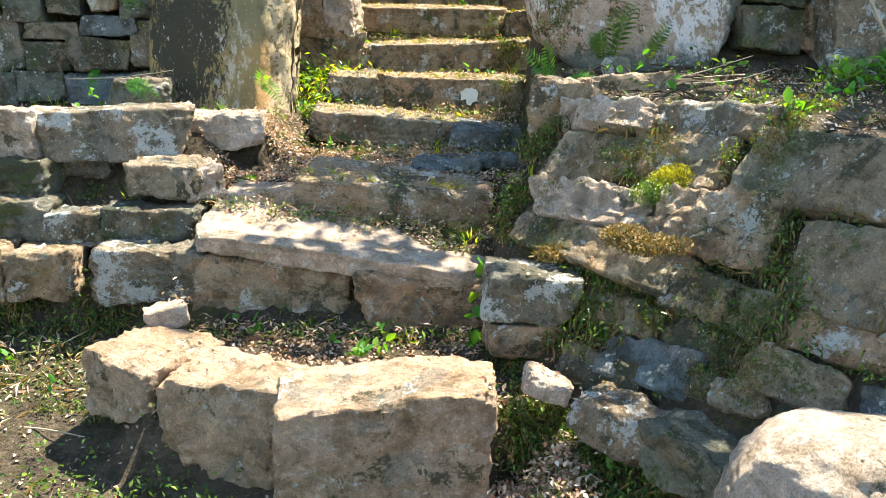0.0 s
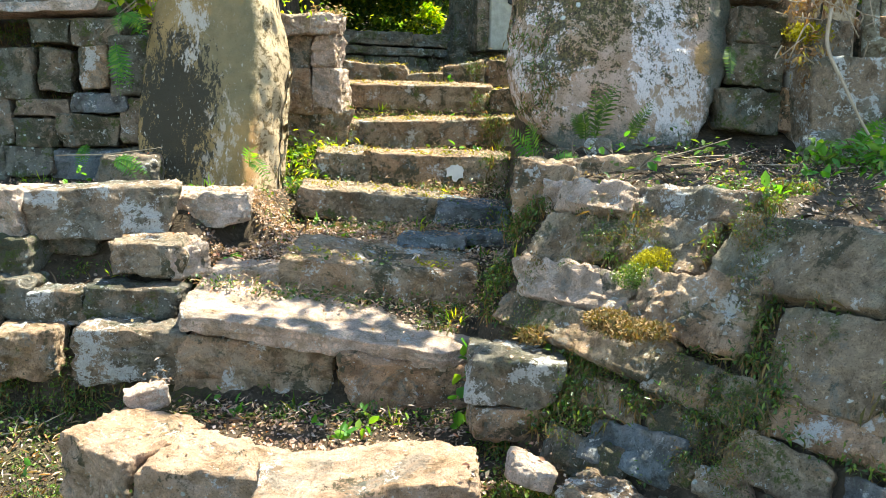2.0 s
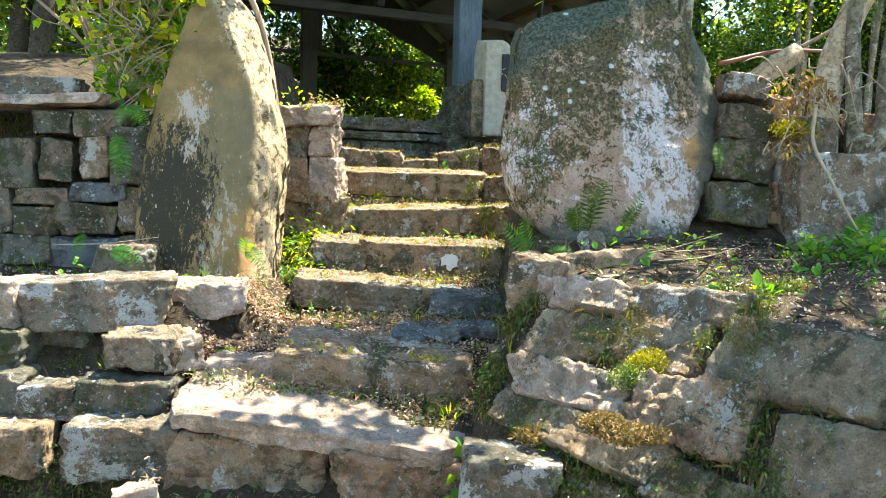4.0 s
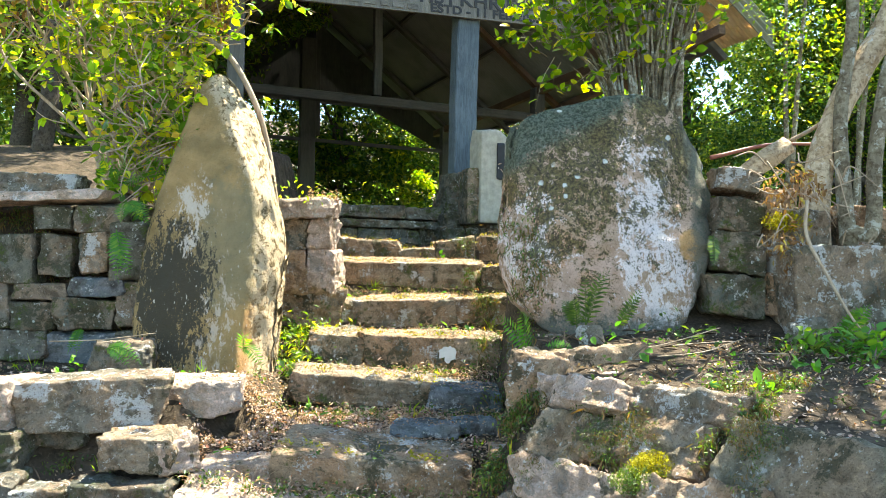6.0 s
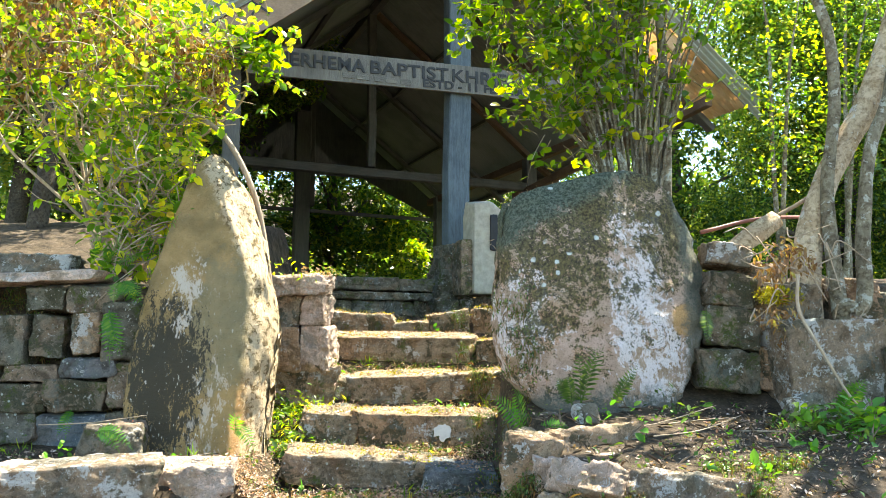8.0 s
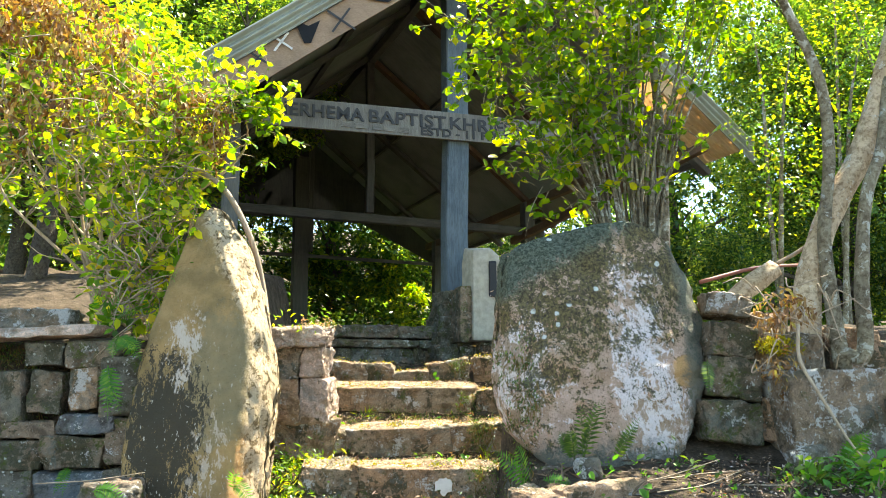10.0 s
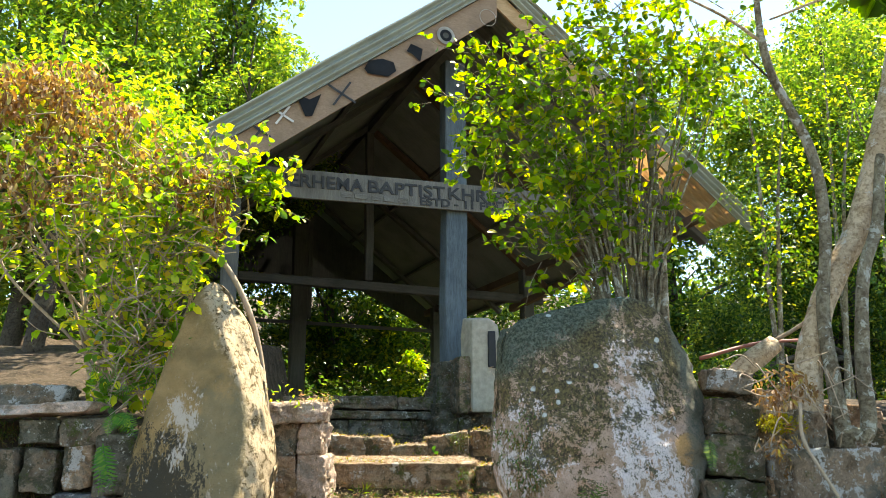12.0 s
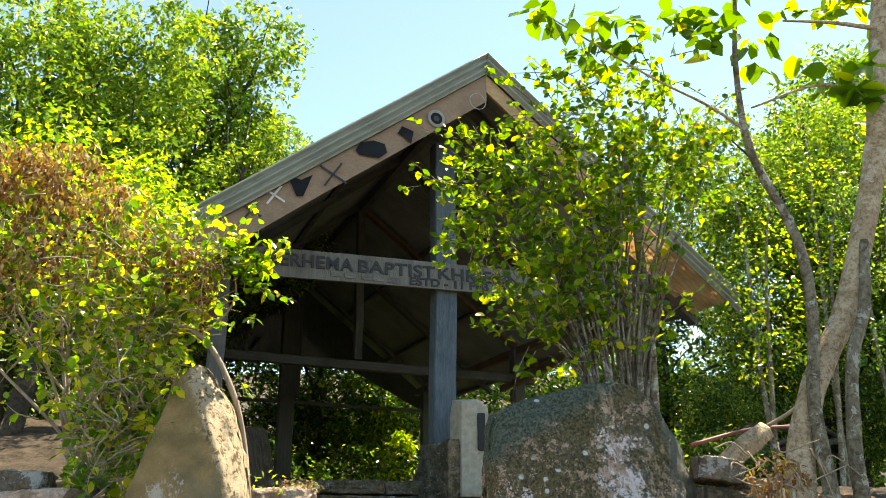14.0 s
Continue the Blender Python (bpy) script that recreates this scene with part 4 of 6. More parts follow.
def wall_stone(s, r, w, h, rot, d=0.3, mat=None, tap=1.0, proud=0.0, rr=0.035, rough=0.02, k=10):
    v, f = rock_mesh(w * 1.05, d, h * 1.09, rr, rough, tap, k)
    ob = link_mesh("stone", v, f, mat or STONE, lower, "", True, 30)
    at = WALL_C + WALL_A * s + WALL_B * r + WALL_N * proud
    ob.matrix_basis = Matrix.Translation(at) @ WALL_TURN @ pose(0, 0, 0, 0, -rot, 0) @ Matrix.Translation((0, d / 2, 0))
    SOLID.append(ob)
    return ob


wall_stone(0.31, 0.232, 0.55, 0.24, 0, 0.3, BLOCK, 1.0, 0.02, 0.03, 0.012, 16)
wall_stone(0.46, -0.02, 0.34, 0.23, 1, 0.3, BLOCK, 1.0, 0.0, 0.03, 0.012, 14)
wall_stone(0.86, 0.2, 0.5, 0.26, 0, 0.3, BLOCK, 1.0, 0.02, 0.03, 0.014, 12)
wall_stone(0.82, -0.05, 0.36, 0.23, 0, 0.3, STONE)
wall_stone(0.05, 0.01, 0.40, 0.19, 2, 0.3, STONE, 1.06, 0.05, 0.05, 0.025, 14)
wall_stone(-0.17, 0.2, 0.38, 0.2, 5, 0.3, STONE, 1.15, 0.0, 0.05, 0.022, 12)
wall_stone(-0.55, 0.33, 0.37, 0.11, 3, 0.3, PALE, 1.05, 0.03, 0.04, 0.02, 12)
wall_stone(-0.17, 0.345, 0.42, 0.11, 2, 0.3, LICHEN, 1.2, 0.0, 0.045, 0.022, 12)
wall_stone(-0.47, -0.01, 0.54, 0.14, 4, 0.3, PALE, 1.0, 0.03, 0.04, 0.024, 14)
wall_stone(-0.36, -0.155, 0.74, 0.13, -2, 0.3, WALLSTONE, 1.1, 0.03, 0.03, 0.016, 14)
wall_stone(0.10, -0.19, 0.2, 0.13, -2, 0.3, WALLSTONE, 0.97, 0.02, 0.035, 0.02, 12)
wall_stone(-0.15, -0.315, 0.33, 0.11, 0, 0.3, WALLSTONE, 0.95)
wall_stone(0.03, -0.43, 0.32, 0.14, 7, 0.3, BLUE, 1.15, 0.0, 0.035, 0.016, 12)
wall_stone(0.13, -0.32, 0.17, 0.1, 3, 0.3, GREY)
wall_stone(0.27, -0.2, 0.2, 0.12, 2, 0.3, WALLSTONE, 1.1)
wall_stone(0.52, -0.19, 0.34, 0.125, 1, 0.3, STONE, 1.0, 0.0, 0.03, 0.014, 12)
wall_stone(0.46, -0.325, 0.28, 0.105, 0, 0.3, WALLSTONE, 1.0, 0.0, 0.035, 0.015, 12)
wall_stone(0.345, -0.42, 0.15, 0.085, 12, 0.3, STONE)
wall_stone(0.71, -0.335, 0.15, 0.1, 2, 0.3, BLUE)
wall_stone(0.86, -0.24, 0.3, 0.14, 0, 0.3, STONE)
wall_stone(-0.4, -0.3, 0.16, 0.09, 7, 0.3, GREY)
wall_stone(-0.62, 0.16, 0.22, 0.2, 3, 0.3, WALLSTONE)
wall_stone(-0.44, 0.18, 0.17, 0.17, 4, 0.3, WALLSTONE, 1.3)
wall_stone(0.21, -0.43, 0.11, 0.08, 5, 0.3, GREY)
wall_stone(0.58, -0.45, 0.26, 0.12, 5, 0.3, GREY)
wall_stone(-0.12, -0.52, 0.3, 0.12, 3, 0.3, GREY)
stone(lower, 0.43, 3.28, 1.20, 0.2, 0.36, 0.32, 0, -18, STONE, 1.1, 0.03, 0.02, 12)
stone(lower, 0.56, 3.5, 1.18, 0.2, 0.4, 0.4, 0, -60, STONE, 1.0, 0.03, 0.02, 12)
stone(lower, 0.62, 3.2, 1.24, 0.34, 0.3, 0.14, -2, 0, PALE, 1.0, 0.04, 0.02, 12)
for cx, cy, cz, ww, yw in ((0.50, 3.95, 1.16, 0.45, -80), (0.47, 4.3, 1.2, 0.4, -85)):
    stone(lower, cx, cy, cz, ww, 0.22, 0.34, 0, yw, GREY)

curb = tagged(new("kerb_right"), "row of half-buried kerb stones below the wall", "kerb", kind="structure")
stone(curb, 0.44, 2.17, 0.49, 0.26, 0.16, 0.12, -6, -50, LICHEN, 1.1, 0.04, 0.018, 12)
stone(curb, 0.60, 1.95, 0.475, 0.30, 0.2, 0.14, -5, -52, BLOCK, 1.05, 0.04, 0.018, 12)
stone(curb, 0.78, 1.72, 0.44, 0.28, 0.2, 0.16, -4, -52, WALLSTONE, 1.05, 0.04, 0.018, 12)
little = stone(None, 0.305, 2.33, 0.525, 0.15, 0.1, 0.065, -20, -10, PALE, 1.1, 0.03, 0.012, name="loose_stone")
tagged(little, "small pale stone resting beside the front step", "stone")
white = stone(None, 0.835, 1.52, 0.53, 0.46, 0.4, 0.36, -5, -12, PALE, 0.8, 0.42, 0.010, 18, name="loose_boulder", label="")
tagged(white, "sunlit pale rounded boulder at the foot of the wall", "boulder")
for cx, cy, cz, ww, dd, mt in ((0.02, 3.95, 0.97, 0.3, 0.22, BLUE), (0.27, 3.98, 0.98, 0.2, 0.2, BLUE), (0.36, 3.55, 0.93, 0.13, 0.3, STONE)):
    st = stone(None, cx, cy - dd / 2, cz, ww, dd, 0.06, 0, random.uniform(-12, 12), mt, 1.0, 0.025, 0.014, name="flat_stone")
    tagged(st, "flat grey stone sunk in the earth between steps", "stone")

for cx, cy, cz, ww in ((0.80, 3.9, 1.41, 0.1), (1.82, 3.88, 1.45, 0.16)):
    st = stone(None, cx, cy, cz, ww, 0.1, 0.09, 8, 15, LICHEN, 0.9, 0.06, 0.014, name="loose_stone")
    tagged(st, "small blue-white lichened stone on the terrace", "stone")

high = tagged(new("wall_right_upper"), "tumbledown stone wall with white lichen behind the boulder", "stone wall", kind="structure")
for cx, cy, cz, ww, hh, rr, mt in (
    (1.63, 4.28, 2.19, 0.21, 0.11, -7, LICHEN), (1.65, 4.30, 2.01, 0.25, 0.18, -7, GREY), (1.645, 4.28, 1.80, 0.26, 0.2, -5, GREY),
    (1.60, 4.26, 1.59, 0.31, 0.2, -1, GREY), (1.86, 4.3, 1.60, 0.17, 0.22, 0, STONE), (1.86, 4.34, 1.85, 0.2, 0.24, 0, STONE),
    (1.99, 4.27, 1.92, 0.18, 0.22, -3, LICHEN), (1.84, 4.36, 2.06, 0.2, 0.16, 0, STONE), (2.3, 4.35, 1.95, 0.3, 0.22, 0, STONE), (2.62, 4.35, 1.8, 0.4, 0.4, 0, GREY)):
    stone(high, cx, cy, cz, ww, 0.3, hh, rr, random.uniform(-5, 5), mt, 1.0, 0.03, 0.018)
stone(high, 2.08, 4.1, 1.59, 0.49, 0.32, 0.43, 0, 3, LICHEN, 0.97, 0.03, 0.014, 18)
stone(high, 2.5, 4.05, 1.5, 0.35, 0.32, 0.4, 0, 0, GREY)

# ---- the shelter ----
SH = pose(0.45, 9.5, 0, 0, 0, 20)
shed = base("open_shelter", (0.45, 9.5, 2.3), "open timber shelter with a steep corrugated metal gable roof", "shelter")


def in_shed(u, v, z):
    return SH @ Vector((u, v, z))


def beam(name, p, q, w, h, mat, parent=None, label="", taper=1.0):
    """A squared timber between two points given in the shelter's axes."""
    p, q = in_shed(*p), in_shed(*q)
    bm = bmesh.new()
    bmesh.ops.create_cube(bm, size=1.0)
    bmesh.ops.subdivide_edges(bm, edges=[e for e in bm.edges if abs((e.verts[0].co - e.verts[1].co).z) > 0.5], cuts=7)
    length = (q - p).length
    for a in bm.verts:
        t = a.co.z + 0.5
        k = 1 + (taper - 1) * t
        a.co = Vector((a.co.x * w * k, a.co.y * h * k, a.co.z * length))
        a.co += Vector((noise.noise(Vector((t * 4, p.x, p.z))), noise.noise(Vector((t * 4, p.z, p.y + 9))), 0)) * 0.012
    bmesh.ops.bevel(bm, geom=[e for e in bm.edges], offset=min(w, h) * 0.06, segments=1, affect="EDGES")
    d = (q - p).normalized()
    side = Vector((math.cos(radians(20)), math.sin(radians(20)), 0))
    if abs(d.dot(side)) > 0.95:
        side = Vector((0, 0, 1))
    yv = d.cross(side).normalized()
    xv = yv.cross(d)
    ob = part(name, bm, mat, None, label)
    ob.matrix_basis = Matrix.Translation((p + q) / 2) @ Matrix((xv, yv, d)).transposed().to_4x4()
    par = parent or shed
    ob.parent = par
    ob.matrix_parent_inverse = par.matrix_basis.inverted()
    return ob


RIDGE_U, RIDGE_Z, PITCH, FRONT, BACK = 0.25, 7.36, 0.77, -0.85, 9.4


def roof_z(u):
    return RIDGE_Z - PITCH * abs(u - RIDGE_U)


def roof_panel(sign, s0, s1, v0, v1, mat, label):
    """Corrugated sheets of one slope, with their waves running down to the eave."""
    n = int((v1 - v0) / 0.076) * 5
    rows = 6
    vs, fs = [], []
    ln = math.hypot(1, PITCH)
    for layer in (0, 1):
        for j in range(rows + 1):
            t = s0 + (s1 - s0) * j / rows
            for i in range(n + 1):
                v = v0 + (v1 - v0) * i / n
                wv = 0.012 * math.sin(2 * math.pi * i / 5) - 0.003 * layer
                vs.append(in_shed(RIDGE_U + sign * (t + wv * PITCH / ln), v, RIDGE_Z - PITCH * t + wv / ln + 0.02 + 0.01 * noise.noise(Vector((t, v * 0.7, 0)))))
    m = n + 1
    off = (rows + 1) * m
    for j in range(rows):
        for i in range(n):
            q = (j * m + i, j * m + i + 1, (j + 1) * m + i + 1, (j + 1) * m + i)
            fs.append(q)
            fs.append(tuple(off + a for a in reversed(q)))
    return link_mesh("roof_sheet", vs, fs, mat, shed, label, True)


def gable_strip(name, sign, drop0, drop1, v, mat, ribs, label, thick=0.02, run=0.0):
    """A raking strip along the gable, drop0 to drop1 under the roof line; ribs run along it."""
    vs, fs = [], []
    n = 16
    cols = 24
    for layer in (0, 1):
        for j in range(cols + 1):
            t = j / cols
            z_off = -drop0 - (drop1 - drop0) * t
            out = 0.022 * math.sin(t * ribs * 2 * math.pi) if ribs else 0.0
            for i in range(n + 1):
                s = (run or (3.6 if sign < 0 else 3.48)) * i / n
                vs.append(in_shed(RIDGE_U + sign * s, v - out + layer * thick, RIDGE_Z + 0.03 - PITCH * s + z_off + 0.006 * noise.noise(Vector((s * 1.3, drop0, sign)))))
    m = n + 1
    off = (cols + 1) * m
    for j in range(cols):
        for i in range(n):
            q = (j * m + i, j * m + i + 1, (j + 1) * m + i + 1, (j + 1) * m + i)
            fs.append(q)
            fs.append(tuple(off + a for a in reversed(q)))
    for i in range(n):
        for row in (0, cols):
            fs.append((row * m + i, row * m + i + 1, off + row * m + i + 1, off + row * m + i))
    for j in range(cols):
        for i in (0, n):
            fs.append((j * m + i, (j + 1) * m + i, off + (j + 1) * m + i, off + j * m + i))
    return link_mesh(name, vs, fs, mat, shed, label, bool(ribs))


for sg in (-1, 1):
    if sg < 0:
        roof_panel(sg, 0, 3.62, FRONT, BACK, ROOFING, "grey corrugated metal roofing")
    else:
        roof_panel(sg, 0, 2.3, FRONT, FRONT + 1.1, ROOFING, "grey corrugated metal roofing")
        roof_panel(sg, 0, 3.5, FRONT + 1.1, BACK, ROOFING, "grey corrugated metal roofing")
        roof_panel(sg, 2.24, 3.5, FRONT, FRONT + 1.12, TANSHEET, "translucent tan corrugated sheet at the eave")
    gable_strip("gable_flashing", sg, -0.02, 0.27, FRONT - 0.03, SHEET, 3.0, "ribbed pale metal flashing along the gable")
# the right side takes the lightened board colour, so it reads as lit
BOARDS = {sg: gable_strip("barge_board", sg, 0.27, 0.63 if sg < 0 else 0.5, FRONT + 0.02, BARGE if sg < 0 else LIT_BARGE, 0, "brown painted board with small emblems", 0.03, 0.0 if sg < 0 else 2.35) for sg in (-1, 1)}
FLOOR = 2.3
# posts, plates, ties and rafters
main_post = beam("post", (0, 0, 2.55), (0.03, 0, 6.5), 0.27, 0.2, POSTWOOD, None, "thick blue-grey weathered main post")
for u in (-2.55, 2.75):
    beam("post", (u, 0.0, FLOOR - 0.2), (u, 0, roof_z(u) - 0.15), 0.16, 0.16, DARKWOOD)
for v in (4.2, 8.6):
    for u in (-2.7, 3.2):
        beam("post", (u, v, FLOOR - 0.2), (u, v, roof_z(u) - 0.15), 0.2, 0.2, DARKWOOD)
beam("post", (0.05, 8.6, FLOOR - 0.2), (0.05, 8.6, 6.6), 0.32, 0.24, DARKWOOD)
for v in (4.2, 8.6):
    beam("tie_beam", (-3.0, v, 4.5), (3.5, v, 4.4), 0.14 if v < 5 else 0.07, 0.16 if v < 5 else 0.07, DARKWOOD)
    beam("king_post", (RIDGE_U, v, 4.55), (RIDGE_U, v, RIDGE_Z - 0.2), 0.13, 0.13, DARKWOOD)
for v in (-0.7, 0.05, 2.1, 4.2, 6.4, 8.6):
    for sg in (-1, 1):
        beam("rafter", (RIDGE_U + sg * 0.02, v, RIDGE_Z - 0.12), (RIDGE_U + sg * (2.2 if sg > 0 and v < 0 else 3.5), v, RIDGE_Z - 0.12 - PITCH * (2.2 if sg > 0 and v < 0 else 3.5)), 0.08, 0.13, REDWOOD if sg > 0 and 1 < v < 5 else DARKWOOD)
for sg in (-1, 1):
    for s in (1.1, 2.2, 3.4):
        beam("purlin", (RIDGE_U + sg * s, FRONT + (0.06 if sg < 0 or s < 3 else 0.9), RIDGE_Z - 0.05 - PITCH * s), (RIDGE_U + sg * s, BACK - 0.1, RIDGE_Z - 0.05 - PITCH * s), 0.07, 0.06, DARKWOOD)
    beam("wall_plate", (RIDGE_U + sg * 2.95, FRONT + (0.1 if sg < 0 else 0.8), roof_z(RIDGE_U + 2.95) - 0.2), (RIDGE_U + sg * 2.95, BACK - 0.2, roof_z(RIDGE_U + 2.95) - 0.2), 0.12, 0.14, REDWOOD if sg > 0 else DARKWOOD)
beam("ridge_beam", (RIDGE_U, FRONT + 0.05, RIDGE_Z - 0.14), (RIDGE_U, BACK - 0.1, RIDGE_Z - 0.14), 0.12, 0.16, DARKWOOD)
# tilted to the camera's view; its red colour stands in for sunlight
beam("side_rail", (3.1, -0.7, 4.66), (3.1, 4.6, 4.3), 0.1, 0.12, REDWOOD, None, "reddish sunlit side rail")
# dark panel added across the far gable, lower edge fitted to the camera's view
bm = bmesh.new()
bm.faces.new([bm.verts.new(in_shed(a, BACK - 0.15, b)) for a, b in ((RIDGE_U - 2.7, 5.2), (RIDGE_U - 0.7, 5.4), (RIDGE_U + 1.35, 5.36), (RIDGE_U + 3.1, 4.5), (RIDGE_U + 3.4, 4.68), (RIDGE_U, RIDGE_Z - 0.05))])
bmesh.ops.solidify(bm, geom=bm.faces[:], thickness=0.03)
part("gable_wall", bm, DARKWOOD, shed, "dark boarded far gable")
# the lettered board
sign = beam("sign_board", (-2.45, -0.16, 4.66), (2.6, -0.16, 4.785), 0.325, 0.045, SIGNWOOD, None, "grey weathered plank with carved dark lettering")


def words(text, u, z, height, width):
    cu = bpy.data.curves.new("lettering", "FONT")
    cu.body, cu.size, cu.extrude, cu.offset = text, height * 1.42, 0.004, 0.004
    cu.space_character = 1.05
    cu.materials.append(INK)
    ob = new("lettering", cu)
    bpy.context.view_layer.update()
    ob.matrix_basis = Matrix.Translation(in_shed(u, -0.189, z)) @ pose(0, 0, 0, 0, 0, 20) @ pose(0, 0, 0, 90, -1.4, 0) @ Matrix.Diagonal((width / max(ob.dimensions.x, 0.01), 1, 1, 1))
    attach(ob, sign)
    return ob


for text, u, w in (("NERHEMA", -2.16, 1.0), ("BAPTIST", -1.105, 0.93), ("KHRIESA", -0.128, 0.99)):
    words(text, u, 4.685 + 0.025 * u, 0.142, w)
words("ESTD - 11 FEB 2003", -0.478, 4.575, 0.09, 1.38)


def shed_bar(name, u, z, w, h, mat, parent, v=-0.188, d=0.006, rot=0.0):
    bm = bmesh.new()
    bmesh.ops.create_cube(bm, size=1.0)
    for a in bm.verts:
        a.co = Vector((a.co.x * w, a.co.y * d, a.co.z * h))
    ob = part(name, bm, mat)
    ob.matrix_basis = Matrix.Translation(in_shed(u, v, z)) @ pose(0, 0, 0, 0, 0, 20) @ pose(0, 0, 0, 0, rot, 0)
    attach(ob, parent)
    return ob


for u, w in ((-1.35, 0.12), (-1.18, 0.14), (-1.0, 0.1), (-0.85, 0.13), (-0.68, 0.12)):
    shed_bar("faded_writing", u, 4.6, w, 0.06, SIGNWOOD, sign)


def disc(name, u, z, r0, r1, mat, v):
    """A flat painted ring on the gable board."""
    bm = bmesh.new()
    n = 40
    rings = []
    for r in (r0, r1):
        rings.append([bm.verts.new((r * math.cos(2 * math.pi * i / n), 0, r * math.sin(2 * math.pi * i / n))) for i in range(n)])
    for i in range(n):
        bm.faces.new((rings[0][i], rings[0][(i + 1) % n], rings[1][(i + 1) % n], rings[1][i]))
    bmesh.ops.solidify(bm, geom=bm.faces[:], thickness=0.004)
    ob = part(name, bm, mat)
    ob.matrix_basis = Matrix.Translation(in_shed(u, v, z)) @ pose(0, 0, 0, 0, 0, 20)
    attach(ob, BOARDS[-1])
    return ob


GV = FRONT - 0.006
disc("emblem_ring", -0.41, 6.39, 0.072, 0.108, CHALK, GV)
disc("emblem_disc", -0.41, 6.39, 0.036, 0.072, BLACK, GV)
disc("emblem_disc", -0.41, 6.39, 0.001, 0.035, SIGNWOOD, GV)
disc("emblem_ring", 0.12, 6.72, 0.098, 0.106, CHALK, GV)


def blot(name, u, z, pts, mat):
    """A flat painted shape from a few corners."""
    bm = bmesh.new()
    bm.faces.new([bm.verts.new((a, 0, b)) for a, b in pts])
    bmesh.ops.solidify(bm, geom=bm.faces[:], thickness=0.004)
    ob = part(name, bm, mat)
    ob.matrix_basis = Matrix.Translation(in_shed(u, GV, z)) @ pose(0, 0, 0, 0, 0, 20)
    return attach(ob, BOARDS[-1])


blot("emblem_shape", -1.19, 5.86, [(-0.17, -0.04), (-0.13, -0.09), (0.1, -0.09), (0.19, -0.01), (0.16, 0.09), (0.03, 0.11), (-0.12, 0.06)], BLACK)
blot("emblem_shape", -0.78, 6.11, [(-0.1, 0.0), (-0.04, -0.02), (0.06, -0.1), (0.09, 0.06), (-0.05, 0.1)], BLACK)
blot("emblem_wedge", -1.96, 5.31, [(-0.02, -0.13), (0.05, -0.12), (0.14, 0.14), (0.02, 0.06), (-0.13, 0.1)], BLACK)
for uu, zz, mt, sc in ((-1.6, 5.49, INK, 1.0), (-2.21, 5.16, CHALK, 0.75), (-2.43, 4.96, INK, 0.7)):
    for an in (28, -58):
        shed_bar("emblem_stroke", uu, zz, 0.34 * sc, 0.022, mt, BOARDS[-1], GV, 0.005, an)

# stone plinth of the shelter
plinth = base("stone_plinth", tuple(in_shed(0, -0.2, 1.9)), "low grey stone plinth with flat capstones under the shelter", "stone plinth")


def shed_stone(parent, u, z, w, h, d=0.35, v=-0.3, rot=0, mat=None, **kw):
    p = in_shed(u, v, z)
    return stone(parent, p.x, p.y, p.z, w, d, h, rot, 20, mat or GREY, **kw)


u = -2.7
while u < 2.6:
    w = random.uniform(0.35, 0.72)
    shed_stone(plinth, u + w / 2, 2.32 + random.uniform(-0.01, 0.01), w - 0.015, 0.13)
    u += w
u = -2.7
while u < 2.6:
    w = random.uniform(0.5, 0.95)
    shed_stone(plinth, u + w / 2, 2.195, w - 0.01, 0.08, v=-0.36)
    u += w
for zc in (2.06, 1.9):
    u = -2.7
    while u < 2.6:
        w = random.uniform(0.18, 0.36)
        shed_stone(plinth, u + w / 2, zc, w - 0.015, 0.16, v=-0.32, r=0.05)
        u += w
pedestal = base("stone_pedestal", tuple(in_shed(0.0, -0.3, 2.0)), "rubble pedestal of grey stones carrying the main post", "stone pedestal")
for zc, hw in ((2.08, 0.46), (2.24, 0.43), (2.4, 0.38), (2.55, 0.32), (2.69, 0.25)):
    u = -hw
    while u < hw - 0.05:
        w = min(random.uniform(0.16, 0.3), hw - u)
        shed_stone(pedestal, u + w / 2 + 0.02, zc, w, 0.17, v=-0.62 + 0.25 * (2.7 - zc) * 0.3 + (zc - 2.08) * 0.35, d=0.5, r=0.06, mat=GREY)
        u += w


def plaster_pillar():
    """Cream pillar; a thin black block paints the shade of an upright recess."""
    e = base("plaster_pillar", tuple(in_shed(0.06, -0.62, 2.2)), "cream plastered pillar with a narrow black block for a recess", "pillar")
    for nm, u0, v0, z0, w, d, h, mt in (("shaft", 0.055, -0.62, 2.72, 0.33, 0.3, 1.0, CREAM), ("side_block", -0.17, -0.6, 2.5, 0.14, 0.26, 0.6, GREY), ("recess", 0.12, -0.775, 2.87, 0.085, 0.03, 0.4, BLACK)):
        v, f = rock_mesh(w, d, h, 0.03 if mt != BLACK else 0.005, 0.008 if mt != BLACK else 0.001, 0.92, 12, 0.015, 0.002)
        ob = link_mesh(nm, v, f, mt, None, "", True)
        ob.matrix_basis = Matrix.Translation(in_shed(u0, v0, z0)) @ pose(0, 0, 0, 0, 0, 20)
        attach(ob, e)


plaster_pillar()
floor_slab = shed_stone(None, 0.2, 2.24, 6.0, 0.12, d=9.4, v=-0.1, mat=SOIL, name="shelter_floor", rough=0.01)
tagged(floor_slab, "trodden earth floor of the open shelter", "floor", kind="structure")


